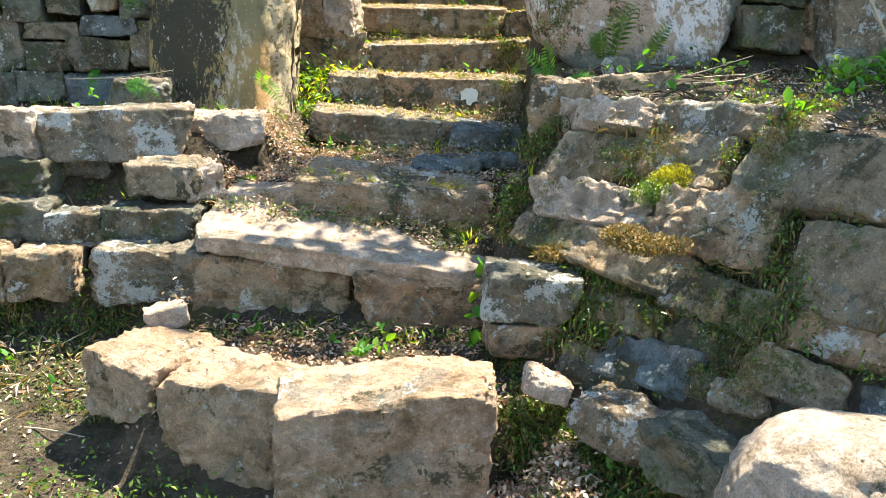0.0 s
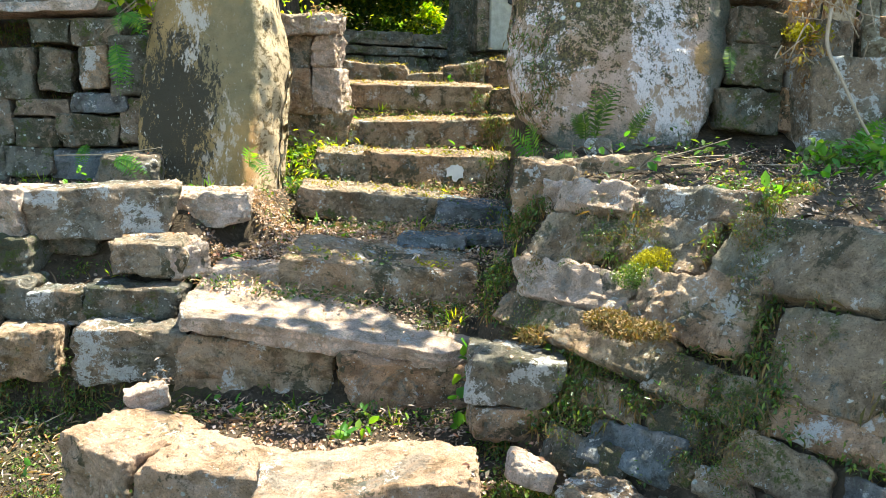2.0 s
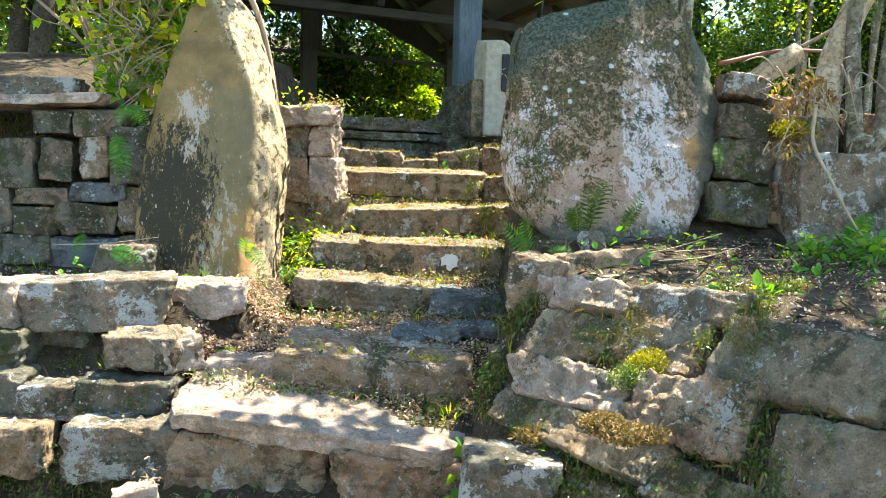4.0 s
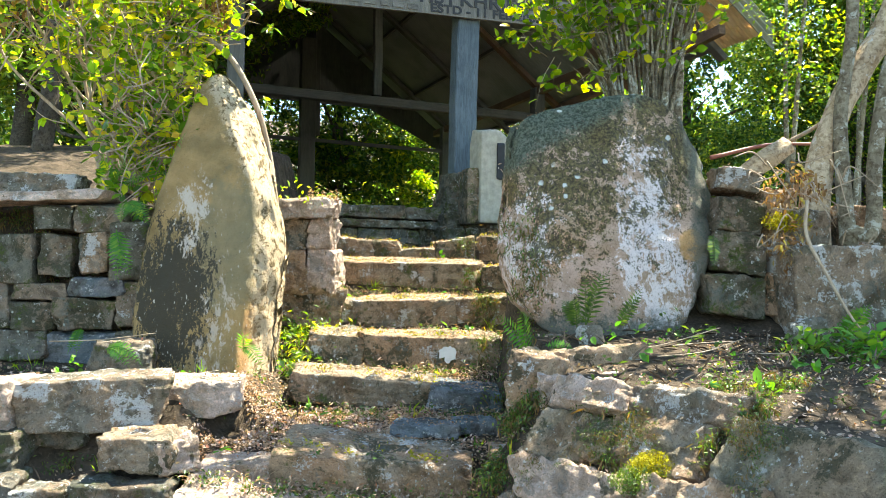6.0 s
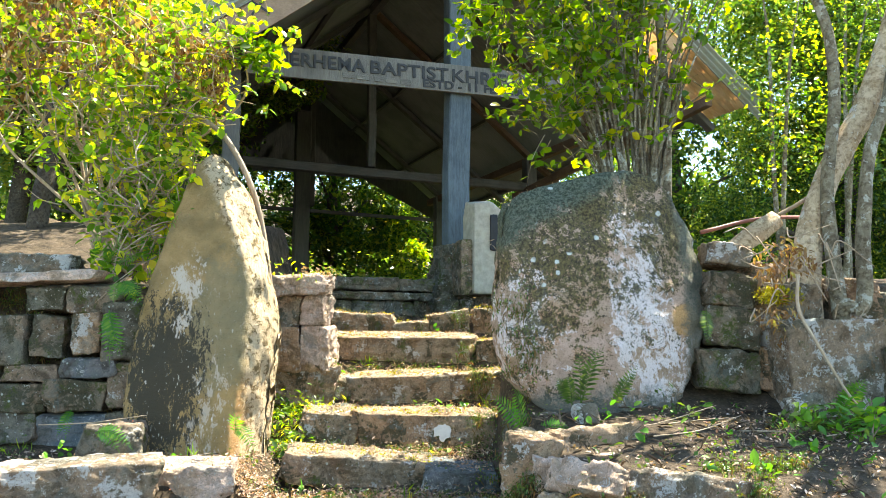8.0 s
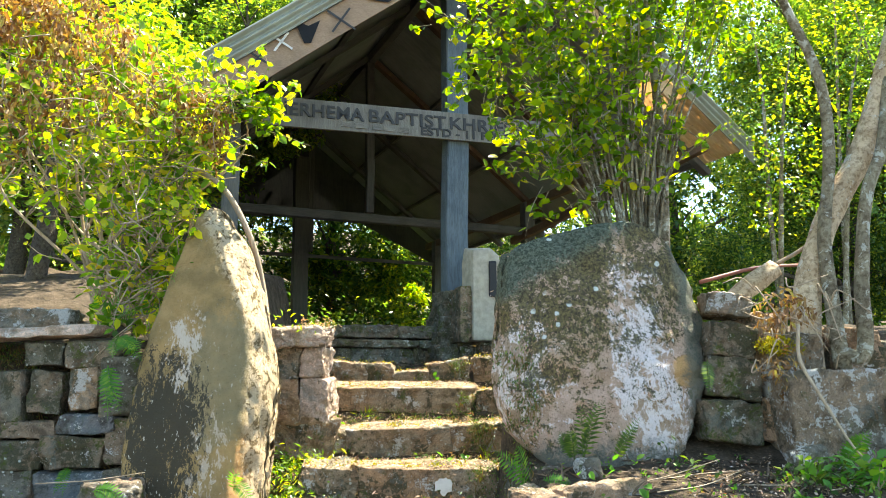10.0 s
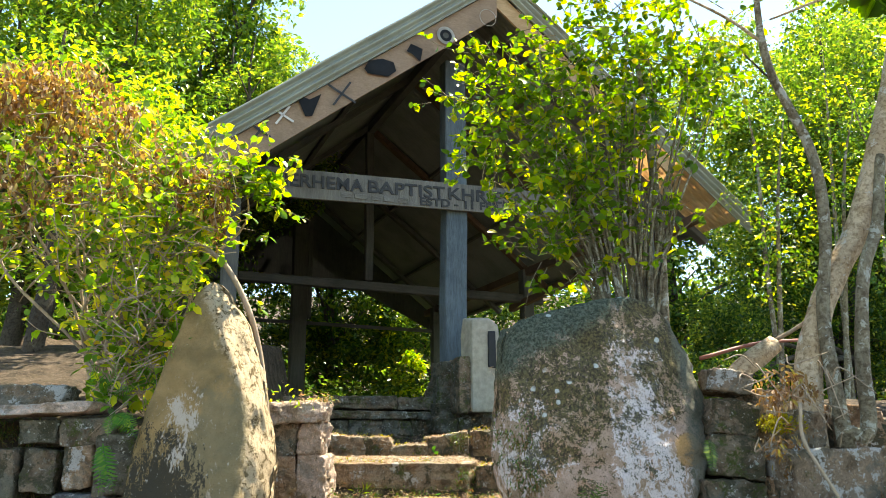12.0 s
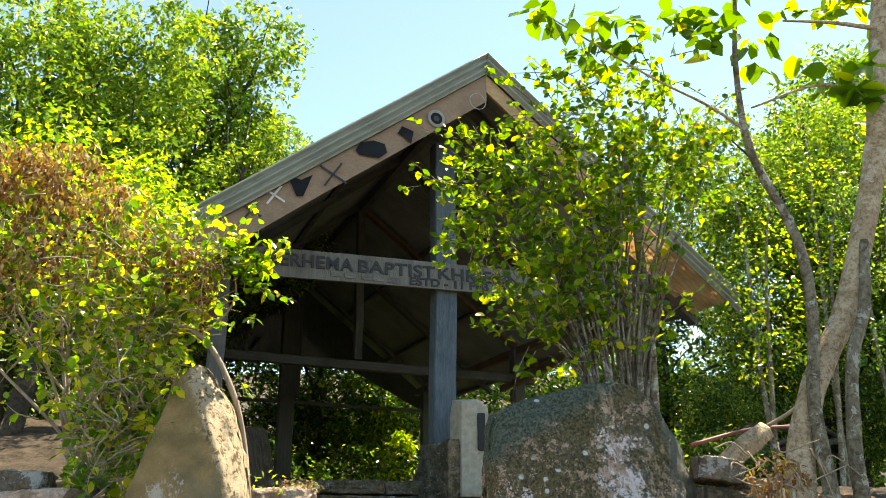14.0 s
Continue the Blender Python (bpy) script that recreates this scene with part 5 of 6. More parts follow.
# ---- trees and bushes ----
def plant(name, at, label, category, limbs, clumps, leaf, mat, bark, group="", droop=0.3, long=1.7, leaf_name="crown", wood="stem", rich=False, twin=1, gap=-0.05):
    """A woody plant: limbs as key lists of (x, y, z, radius); clumps of (centre, radii, count)."""
    e = base(name, at, label, category, group)
    vs, fs = joined([limb(k) if k[0][3] > 0.009 else limb(k, 4, 4) for k in limbs])
    link_mesh(wood, vs, fs, bark, e, "", True)
    pos = np.concatenate([clump(c, r, n, SEED[0] * 7 + i, gap=gap) for i, (c, r, n) in enumerate(clumps)])
    SEED[0] += 1
    if twin > 1:
        pos = np.repeat(pos, twin, 0) + np.random.RandomState(SEED[0]).normal(0, 0.055, (len(pos) * twin, 3))
    leaves(leaf_name, pos, leaf, SEED[0], mat, e, droop=droop, long=long, rich=rich)
    return e


def twigs_to(root, targets, r0=0.012, r1=0.003, sag=0.15, seed=1):
    rng = random.Random(seed)
    out = []
    for t in targets:
        a, b = Vector(root), Vector(t)
        m1 = a.lerp(b, 0.35) + Vector((rng.uniform(-1, 1), rng.uniform(-1, 1), rng.uniform(0, 1))) * sag
        m2 = a.lerp(b, 0.7) + Vector((rng.uniform(-1, 1), rng.uniform(-1, 1), rng.uniform(-0.2, 1))) * sag
        out.append([(*a, r0), (*m1, r0 * 0.75), (*m2, (r0 + r1) / 2), (*b, r1)])
    return out


def scatter_in(c, r, n, seed):
    rng = random.Random(seed)
    return [(c[0] + rng.gauss(0, 0.5) * r[0], c[1] + rng.gauss(0, 0.5) * r[1], c[2] + rng.gauss(0, 0.5) * r[2]) for _ in range(n)]


def leafy(stems, per, start, seed, off=0.012):
    """Places for leaves along the outer part of each stem, set off it a little."""
    rng = random.Random(seed)
    out = []
    for k in stems:
        p, _ = spline([Vector(a) for a in k], 6)
        for _ in range(per):
            f = (start + (1 - start) * rng.random() ** 0.8) * (len(p) - 1)
            a = Vector(p[int(f)]).lerp(Vector(p[min(int(f) + 1, len(p) - 1)]), f - int(f))
            out.append(a + Vector((rng.gauss(0, 1), rng.gauss(0, 1), rng.gauss(0, 1))) * off)
    return np.array([tuple(a) for a in out])


def shoots_in(c, r, n, seed, length=0.3, lean=(0.0, -0.15, 0.35), r0=0.004):
    """Short crooked side shoots that start inside an ellipsoid and run outwards and up."""
    rng = random.Random(seed)
    out = []
    for a in scatter_in(c, r, n, seed):
        a = Vector(a)
        d = (Vector((rng.gauss(0, 1), rng.gauss(0, 0.8), rng.gauss(0, 0.8))) + Vector(lean) + 0.5 * (a - Vector(c))).normalized()
        b = d.cross(Vector((rng.gauss(0, 1), rng.gauss(0, 1), rng.gauss(0, 1)))).normalized() * rng.uniform(0.1, 0.25)
        ln = length * rng.uniform(0.5, 1.4)
        out.append([(*a, r0), (*(a + (d + b) * ln * 0.5), r0 * 0.8), (*(a + d * ln), 0.0012)])
    return out


def thicket(name, at, label, category, wood_limbs, leafed, leaf, mat, bark, seed, long=1.35):
    """A shrub whose leaves sit along its shoots; leafed lists (shoots, leaves a shoot, start along it)."""
    e = base(name, at, label, category)
    allw = list(wood_limbs)
    pos = []
    for i, (st, per, start) in enumerate(leafed):
        allw += st
        pos.append(leafy(st, per, start, seed + i))
    vs, fs = joined([limb(k, 7, 6) if k[0][3] > 0.009 else limb(k, 4, 4) for k in allw])
    link_mesh("stem", vs, fs, bark, e, "", True)
    leaves("crown", np.concatenate(pos), leaf, seed, mat, e, droop=0.25, long=long, rich=True)
    return e


# the bush on the bank behind the standing stone
LB = [((-2.2, 5.4, 3.75), (0.5, 0.4, 0.38), 76), ((-1.7, 5.3, 3.5), (0.45, 0.4, 0.4), 96), ((-2.45, 5.2, 3.3), (0.45, 0.4, 0.36), 64),
      ((-1.9, 5.08, 3.05), (0.42, 0.38, 0.33), 100), ((-1.25, 5.1, 3.5), (0.3, 0.15, 0.2), 46), ((-1.65, 4.98, 2.6), (0.25, 0.25, 0.35), 90), ((-2.65, 5.4, 4.0), (0.4, 0.3, 0.36), 36), ((-1.45, 5.08, 3.1), (0.28, 0.2, 0.25), 40), ((-1.6, 4.95, 2.25), (0.2, 0.12, 0.2), 46), ((-1.5, 4.95, 2.5), (0.16, 0.14, 0.3), 50)]
lb_wood, lb_leaf = [], []
for i, (c, r, n) in enumerate(LB):
    lb_wood += twigs_to((-2.0 + 0.1 * (i % 3), 5.45, 2.1), scatter_in(c, (r[0] * 0.8, r[1], r[2] * 0.8), 4, i), 0.014, 0.003, 0.2, i)
    lb_wood += shoots_in((c[0], c[1] - 0.14, c[2]), (r[0] * 0.9, r[1], r[2] * 0.9), int(n * 0.5), 40 + i, 0.24, (0.1, -0.2, 0.0), 0.0048)
    lb_leaf.append((shoots_in(c, (r[0] * 1.15, r[1], r[2] * 1.15), n, 80 + i, 0.25), 8, 0.2))
lb_wood.append([(-0.86, 5.02, 2.0, 0.017), (-0.925, 5.0, 2.43, 0.018), (-1.01, 5.0, 2.70, 0.018), (-1.18, 5.03, 2.98, 0.017), (-1.42, 5.1, 3.12, 0.015), (-1.7, 5.15, 3.05, 0.012), (-1.95, 5.2, 2.9, 0.009)])
thicket("left_bush", (-2.0, 5.45, 2.1), "sprawling yellow-green bush with tangled bare tan twigs over the wall", "bush", lb_wood, lb_leaf, 0.056, YELLOW_BUSH, TWIG, 700)

# the many-stemmed shrub behind the boulder
rg = random.Random(5)
rb_stems = []
for i in range(58):
    fx, top = rg.uniform(-1.05, 0.75), rg.uniform(0.8, 2.15)
    x0 = 1.28 + fx * 0.16
    y1 = rg.uniform(-0.3, 0.35)
    rb_stems.append([(x0, 4.74 + rg.uniform(-0.08, 0.08), 2.5, rg.uniform(0.007, 0.014)), (x0 + fx * 0.12, 4.77 + y1 * 0.2, 2.5 + top * 0.35, 0.009), (x0 + fx * 0.38 + rg.uniform(-0.07, 0.07), 4.8 + y1 * 0.6, 2.5 + top * 0.7, 0.006), (x0 + fx * 0.66 + rg.uniform(-0.12, 0.12), 4.8 + y1, 2.5 + top, 0.002)])
rb_wood = [[(1.45, 4.8, 2.4, 0.034), (1.47, 4.8, 3.0, 0.03), (1.46, 4.85, 3.7, 0.025), (1.42, 4.9, 4.4, 0.014)]]
RB = [((0.7, 4.7, 3.75), (0.36, 0.3, 0.34), 58), ((0.5, 4.65, 3.95), (0.3, 0.25, 0.25), 38), ((1.05, 4.8, 4.2), (0.45, 0.35, 0.4), 100), ((1.6, 4.9, 4.3), (0.42, 0.35, 0.4), 84),
      ((1.9, 4.95, 4.15), (0.28, 0.3, 0.3), 36), ((0.85, 4.7, 3.3), (0.3, 0.25, 0.35), 60), ((1.3, 4.85, 3.7), (0.34, 0.3, 0.36), 58), ((1.3, 4.8, 4.7), (0.5, 0.35, 0.22), 50), ((1.1, 4.68, 3.15), (0.28, 0.2, 0.3), 44), ((0.45, 4.6, 3.45), (0.15, 0.15, 0.2), 16), ((0.72, 4.68, 3.0), (0.12, 0.15, 0.15), 14)]
rb_leaf = [(rb_stems, 12, 0.4)]
for i, (c, r, n) in enumerate(RB):
    rb_leaf.append((shoots_in(c, r, n, 140 + i, 0.26, (-0.2, -0.1, 0.2), 0.0032), 8, 0.15))
rb_leaf.append(([[(0.75, 4.6, 3.95, 0.005), (0.45, 4.55, 4.12, 0.004), (0.2, 4.5, 4.2, 0.002)], [(0.8, 4.6, 3.7, 0.005), (0.5, 4.55, 3.72, 0.004), (0.22, 4.5, 3.58, 0.002)], [(0.9, 4.7, 4.4, 0.005), (0.7, 4.7, 4.6, 0.004), (0.5, 4.65, 4.7, 0.002)]], 16, 0.2))
thicket("right_shrub", (1.28, 4.75, 2.45), "tall many-stemmed green shrub growing behind the boulder", "shrub", rb_wood, rb_leaf, 0.054, GREEN_BUSH, GREYBARK, 720)

# the leaning tree with pale bark
TREE = [[(2.06, 4.4, 1.75, 0.1), (2.08, 4.42, 2.05, 0.085), (2.15, 4.45, 2.4, 0.075), (2.31, 4.48, 2.74, 0.07), (2.5, 4.51, 3.02, 0.07), (2.68, 4.54, 3.44, 0.07), (2.96, 4.6, 4.2, 0.07), (3.17, 4.6, 5.25, 0.055), (3.4, 4.5, 6.6, 0.02)],
        [(2.2, 4.3, 1.85, 0.045), (2.2, 4.38, 2.52, 0.037), (2.3, 4.45, 3.03, 0.034), (2.3, 4.5, 3.52, 0.03), (2.1, 4.5, 4.07, 0.024), (2.05, 4.45, 4.58, 0.018), (2.08, 4.4, 5.08, 0.013), (2.1, 4.3, 5.8, 0.007)],
        [(2.18, 4.3, 1.95, 0.03), (2.3, 4.26, 1.93, 0.04), (2.33, 4.28, 2.3, 0.037), (2.42, 4.33, 2.76, 0.034), (2.58, 4.4, 3.09, 0.032), (2.7, 4.5, 3.5, 0.03)],
        [(2.1, 4.5, 4.2, 0.012), (1.85, 4.45, 4.35, 0.009), (1.45, 4.35, 4.5, 0.007), (0.85, 4.28, 4.85, 0.004)],
        [(3.05, 4.55, 5.0, 0.016), (2.75, 4.5, 5.0, 0.012), (2.4, 4.45, 4.97, 0.006)],
        [(2.98, 4.6, 4.5, 0.014), (2.6, 4.5, 4.54, 0.01), (2.14, 4.5, 4.37, 0.006)]]
for k in range(12):
    a = rg.uniform(0, 6.28)
    TREE.append([(3.2, 4.6, 5.4 + 0.08 * k, 0.03), (3.2 + 0.7 * math.cos(a), 4.6 + 0.7 * math.sin(a), 5.8 + 0.08 * k, 0.015), (3.2 + 1.5 * math.cos(a), 4.6 + 1.4 * math.sin(a), 6.0 + 0.09 * k, 0.005)])
BIG = [((1.3, 4.4, 4.82), (0.3, 0.2, 0.13), 18), ((1.8, 4.4, 4.8), (0.3, 0.2, 0.16), 20), ((2.2, 4.4, 4.72), (0.2, 0.2, 0.14), 14), ((1.2, 4.4, 4.6), (0.16, 0.15, 0.12), 6), ((1.1, 4.28, 4.68), (0.28, 0.2, 0.16), 22), ((0.85, 4.28, 4.85), (0.14, 0.12, 0.1), 16), ((1.75, 4.3, 4.78), (0.22, 0.2, 0.16), 18), ((2.75, 4.45, 4.55), (0.2, 0.16, 0.14), 30), ((2.1, 4.3, 5.5), (0.4, 0.3, 0.25), 10),
       # clumps out of view, added to shade the terrace and the lower right wall
       ((3.6, 4.9, 5.0), (0.5, 0.4, 0.3), 60), ((4.5, 5.8, 5.1), (0.9, 0.5, 0.4), 200), ((3.1, 5.2, 5.95), (0.9, 0.5, 0.3), 240), ((2.9, 3.95, 6.2), (0.45, 0.4, 0.2), 240)]
leaning = plant("leaning_tree", (2.1, 4.4, 1.9), "leaning tree with pale lichen-patched bark beside the wall", "tree", TREE[:1] + TREE[3:], BIG, 0.14, GREEN_BUSH, PALEBARK, long=1.5, rich=True, wood="trunk")
for keys in TREE[1:3]:
    vs, fs = limb(keys)
    attach(link_mesh("side_stem", vs, fs, GREYBARK, None, "grey lichened side stem", True), leaning)

# trees of the wood around
def wood_tree(x, y, h, clumps, leaf, mat, label, group="", r=0.12):
    z = ground_height(x, y) - 0.1
    limbs = [[(x, y, z, r), (x + 0.1, y, z + h * 0.35, r * 0.8), (x - 0.1, y + 0.1, z + h * 0.7, r * 0.5), (x, y, z + h, r * 0.12)]]
    for c, rr, n in clumps:
        limbs += twigs_to((x, y, z + min(h * 0.6, max(0.6, (c[2] - z) * 0.6))), scatter_in(c, rr, 6, int(c[0] * 31 + c[2] * 7)), r * 0.35, 0.008, 0.35, int(abs(c[0]) * 100))
    return plant("woodland_tree", (x, y, z), label, "tree", limbs, clumps, leaf * 0.9, mat, DARKBARK, group, wood="trunk", twin=2, long=2.0, gap=0.12)


G = "trees of the wood"
wood_tree(-6.2, 13, 8.5, [((-6.6, 13, 8.6), (2.4, 2.2, 2.6), 9000), ((-5.2, 12.5, 6.6), (1.8, 1.6, 1.8), 6000), ((-7.2, 12.5, 5.6), (1.9, 1.8, 2.0), 5000), ((-5.0, 13.5, 9.6), (1.6, 1.5, 1.6), 4500)], 0.13, CANOPY, "broad leafy tree with dense yellow-green crown", G)
wood_tree(-3.4, 14.5, 6.5, [((-3.3, 14.5, 7.0), (1.5, 1.4, 1.6), 6000), ((-2.2, 14.8, 7.2), (0.9, 0.9, 1.1), 3000), ((-4.3, 14.2, 5.6), (1.5, 1.4, 1.5), 5500), ((-2.7, 15, 8.5), (1.0, 0.9, 1.1), 3000)], 0.11, CANOPY, "sunlit yellow-green tree behind the shelter roof", G)
wood_tree(-4.2, 16, 9, [((-3.2, 16, 11.8), (1.0, 0.9, 1.5), 1000), ((-4.3, 16, 11.2), (1.0, 0.9, 1.6), 1500), ((-3.4, 16, 9.6), (1.0, 0.9, 1.1), 1500), ((-4.9, 16, 9.3), (1.1, 1.0, 1.6), 1800)], 0.16, CANOPY, "slender tree with wispy drooping foliage against the sky", G)
wood_tree(-4.6, 9.6, 3.5, [((-4.4, 9.4, 4.6), (1.4, 1.0, 1.2), 5000), ((-5.8, 9.8, 5.0), (1.4, 1.0, 1.5), 4500), ((-3.3, 9.8, 4.2), (0.9, 0.8, 1.0), 2500)], 0.1, CANOPY, "low spreading green tree on the bank", G)
wood_tree(-3.17, 7.0, 3.0, [((-3.3, 7.2, 4.9), (0.9, 0.7, 0.7), 1800), ((-2.6, 7.3, 4.6), (0.7, 0.6, 0.6), 1000)], 0.08, YELLOW_BUSH, "small dark-stemmed tree on the sunny bank", G, 0.09)
wood_tree(6.3, 11.5, 6, [((6.4, 11.2, 6.4), (1.7, 1.5, 1.4), 10000), ((7.6, 11, 5.4), (1.6, 1.4, 1.6), 7000), ((5.4, 11.4, 5.2), (1.2, 1.2, 1.3), 6000), ((4.6, 11.2, 6.9), (0.8, 0.8, 1.1), 2600)], 0.09, CANOPY, "sunlit bright green tree beyond the leaning trunk", G)
wood_tree(8.3, 13, 8, [((8.0, 13, 8.4), (1.7, 1.5, 1.8), 5500)], 0.13, CANOPY, "tall green tree at the edge of the wood", G)
wood_tree(5.9, 11.2, 4.2, [((5.6, 11.4, 3.8), (1.2, 0.9, 1.3), 14000), ((6.9, 10.8, 3.6), (1.2, 0.9, 1.4), 12000), ((4.6, 11.2, 3.0), (0.9, 0.7, 0.9), 8000), ((6.3, 11.2, 5.0), (1.2, 0.8, 0.8), 5000), ((3.6, 9.3, 2.6), (0.5, 0.5, 0.35), 900)], 0.062, FOREST, "dark leafy thicket tree beside the shelter", G)
for i, (x, y, h, lean) in enumerate(((3.95, 8.9, 3.4, 0.3), (4.3, 9.6, 4.2, -0.2), (4.75, 9.1, 3.8, 0.5), (5.15, 9.7, 4.6, 0.1), (5.6, 9.2, 4.0, -0.4), (6.0, 9.8, 4.4, 0.3))):
    z = ground_height(x, y) - 0.1
    stems = [[(x, y, z, 0.035), (x + lean * 0.3, y, z + h * 0.4, 0.028), (x + lean * 0.5, y - 0.1, z + h * 0.75, 0.018), (x + lean, y - 0.1, z + h, 0.006)]]
    tops = [((x + lean * (0.4 + 0.2 * j), y - 0.2, z + h * (0.45 + 0.2 * j)), (0.5, 0.4, 0.35), 240) for j in range(3)]
    # every third sapling gets the yellow leaf colour to read as sunlit
    plant("sapling", (x, y, z), "slender grey-stemmed sapling with small sunlit leaves", "tree", stems, tops, 0.06, FOREST if i % 3 else YELLOW_BUSH, GREYBARK, "saplings beside the shelter", wood="trunk", gap=0.1)
# the tree at (-0.8, 22.4) is added to shade the shelter's far opening
for i, (x, y, h) in enumerate(((-9.5, 15, 8), (-8, 19, 9), (-5, 20, 8), (-2.2, 21, 8), (-0.8, 22.4, 8), (1.0, 25, 8), (5.0, 23.5, 8.5), (6, 19, 9), (9.5, 17, 9), (11.5, 14, 8))):
    zz = ground_height(x, y)
    wood_tree(x, y, h, [((x, y, zz + h * 0.72), (2.1, 1.6, h * 0.3), 4200), ((x + 0.8, y - 0.6, zz + h * 0.36), (1.9, 1.3, h * 0.24), 3000), ((x - 0.9, y - 0.4, zz + h * 0.16), (1.7, 1.2, h * 0.18), 2600)], 0.17, FOREST, "dark woodland tree with dense foliage", G, 0.16)
under = np.concatenate([clump((x, y, ground_height(x, y) + 0.5), (1.3, 0.9, 0.85), 1500, 300 + i) for i, (x, y) in enumerate(((-5, 17.5), (-2.8, 18.5), (-1.0, 18.6), (1.0, 18.8), (2.8, 18), (5, 15), (-7, 15.5), (6.5, 13.5), (3.5, 14.5)))] + [clump((-9 + 1.7 * i, 21 + 0.5 * math.sin(i * 2.1), 4.6), (1.5, 0.9, 2.3), 3000, 330 + i) for i in range(12) if i not in (5, 6)])
tagged(leaves("undergrowth", under, 0.13, 900, FOREST), "dense undergrowth of leafy shrubs in the wood", "undergrowth", kind="stuff")
sunny = np.concatenate([clump((-0.1, 19.5, 3.5), (0.45, 0.4, 0.6), 800, 77), clump((-0.4, 20.2, 4.3), (0.5, 0.3, 0.45), 350, 78), clump((0.2, 19.3, 2.8), (0.4, 0.3, 0.4), 500, 79)])
tagged(leaves("sunny_bush", sunny, 0.11, 901, YELLOW_BUSH), "sunlit yellow-green bush beyond the shelter", "bush")

dry_vine = np.concatenate([clump((-2.4, 5.08, 4.08), (0.55, 0.3, 0.24), 1500, 411), clump((-2.1, 4.95, 3.6), (0.5, 0.25, 0.3), 500, 416), clump((-2.5, 4.95, 3.3), (0.4, 0.25, 0.35), 380, 417), clump((-1.35, 4.95, 3.4), (0.25, 0.12, 0.2), 260, 418), clump((-1.95, 5.1, 3.9), (0.32, 0.28, 0.16), 380, 412), clump((-1.6, 5.0, 3.55), (0.3, 0.15, 0.2), 250, 415), clump((-1.2, 5.0, 3.25), (0.06, 0.06, 0.2), 60, 413)])
tagged(leaves("dry_vine", dry_vine, 0.05, 414, WITHERED, None, droop=0.8, long=2.2, rich=True), "withered brown creeper lying over the bush", "creeper", kind="stuff")

shoots = np.concatenate([clump((-1.05, 5.0, 3.5), (0.22, 0.12, 0.14), 130, 421), clump((-0.9, 4.95, 3.4), (0.1, 0.1, 0.12), 50, 422)])
tagged(leaves("creeper_shoot", shoots, 0.06, 423, GREEN_BUSH, None, long=1.4, rich=True), "fresh green creeper shoots at the end of the bush", "creeper", kind="stuff")

# ---- small growth, litter and sticks ----
from mathutils.bvhtree import BVHTree

tree_v, tree_f, owner = [], [], []
for ob in SOLID:
    m = world_of(ob)
    o = len(tree_v)
    tree_v += [m @ v.co for v in ob.data.vertices]
    for pl in ob.data.polygons:
        tree_f.append([i + o for i in pl.vertices])
        owner.append(ob.name)
HULL = BVHTree.FromPolygons(tree_v, tree_f)


def cast(at, way):
    """First surface met: place, normal, and whether it is the earth."""
    p, n, i, d = HULL.ray_cast(Vector(at), Vector(way))
    return (p, n, owner[i].startswith("ground")) if p else (None, None, False)


rs = random.Random(11)


def on_top(x0, x1, y0, y1, n, bare=1.0, stony=0.1, z=3.4, keep=None):
    out = []
    for _ in range(n):
        x, y = rs.uniform(x0, x1), rs.uniform(y0, y1)
        p, nn, earth = cast((x, y, z), (0, 0, -1))
        if p and rs.random() < (bare if earth else stony) and (earth or nn.z > 0.6) and (keep is None or keep(x, y)):
            out.append(p + Vector((0, 0, 0.006)))
    return out


def patchy(x, y):
    return noise.noise(Vector((x * 2.1, y * 2.1, 4))) + rs.uniform(-0.3, 0.3) > -0.05


def frayed(x, y):
    return noise.noise(Vector((x * 1.7, y * 1.7, 9))) > -0.1 + 0.8 * max(0.0, 2.6 - y, abs(x) - 2.0) + rs.uniform(-0.15, 0.15)


litter = on_top(-0.98, 0.5, 2.35, 7.2, 9500, 1, 0.05) + on_top(-0.9, 0.15, 2.45, 2.75, 1500, 1, 0.02) + on_top(-1.0, 0.3, 3.6, 4.3, 2500, 1, 0.05) + on_top(-3.0, -0.9, 1.2, 4.6, 5000, 1, 0.07, keep=frayed) + on_top(0.45, 3.4, 1.2, 4.3, 6500, 1, 0.05, keep=frayed) + on_top(0.16, 0.5, 1.6, 2.5, 2600, 1, 0.1) + on_top(-2.2, -0.95, 1.7, 3.0, 900, 1, 0.05)
tagged(leaves("leaf_litter", np.array(litter), 0.017, 501, DRYLEAF, None, droop=0.0, spread=1.1, rich=True), "dry brown and pinkish leaf litter on earth and steps", "leaf litter", kind="stuff")
# leaf crumbs laid densely on stone, also to brighten the sunlit tread tops
dust = on_top(-0.75, 0.65, 4.35, 7.5, 9000, 0.5, 0.75) + on_top(-1.2, 0.25, 3.4, 4.3, 2500, 1, 0.3)
tagged(leaves("tread_litter", np.array(dust), 0.011, 503, DRYLEAF, None, droop=0.0, long=1.4, rich=True), "pale crumbs of dry leaf dusting the step treads", "leaf litter", kind="stuff")
crumbs = on_top(-3.0, 3.4, 1.0, 4.6, 12000, 1, 0.03, keep=frayed) + on_top(-1.0, 0.45, 2.5, 4.8, 7000, 1, 0.03) + on_top(-0.95, 0.2, 3.5, 4.35, 9000, 1, 0.02) + on_top(-0.9, 0.6, 4.4, 7.5, 3000, 1, 0.08)
tagged(leaves("litter_crumbs", np.array(crumbs), 0.014, 502, DRYLEAF, None, droop=0.0, long=1.3), "fine crumbs of dead leaves and bark on the earth", "leaf litter", kind="stuff")


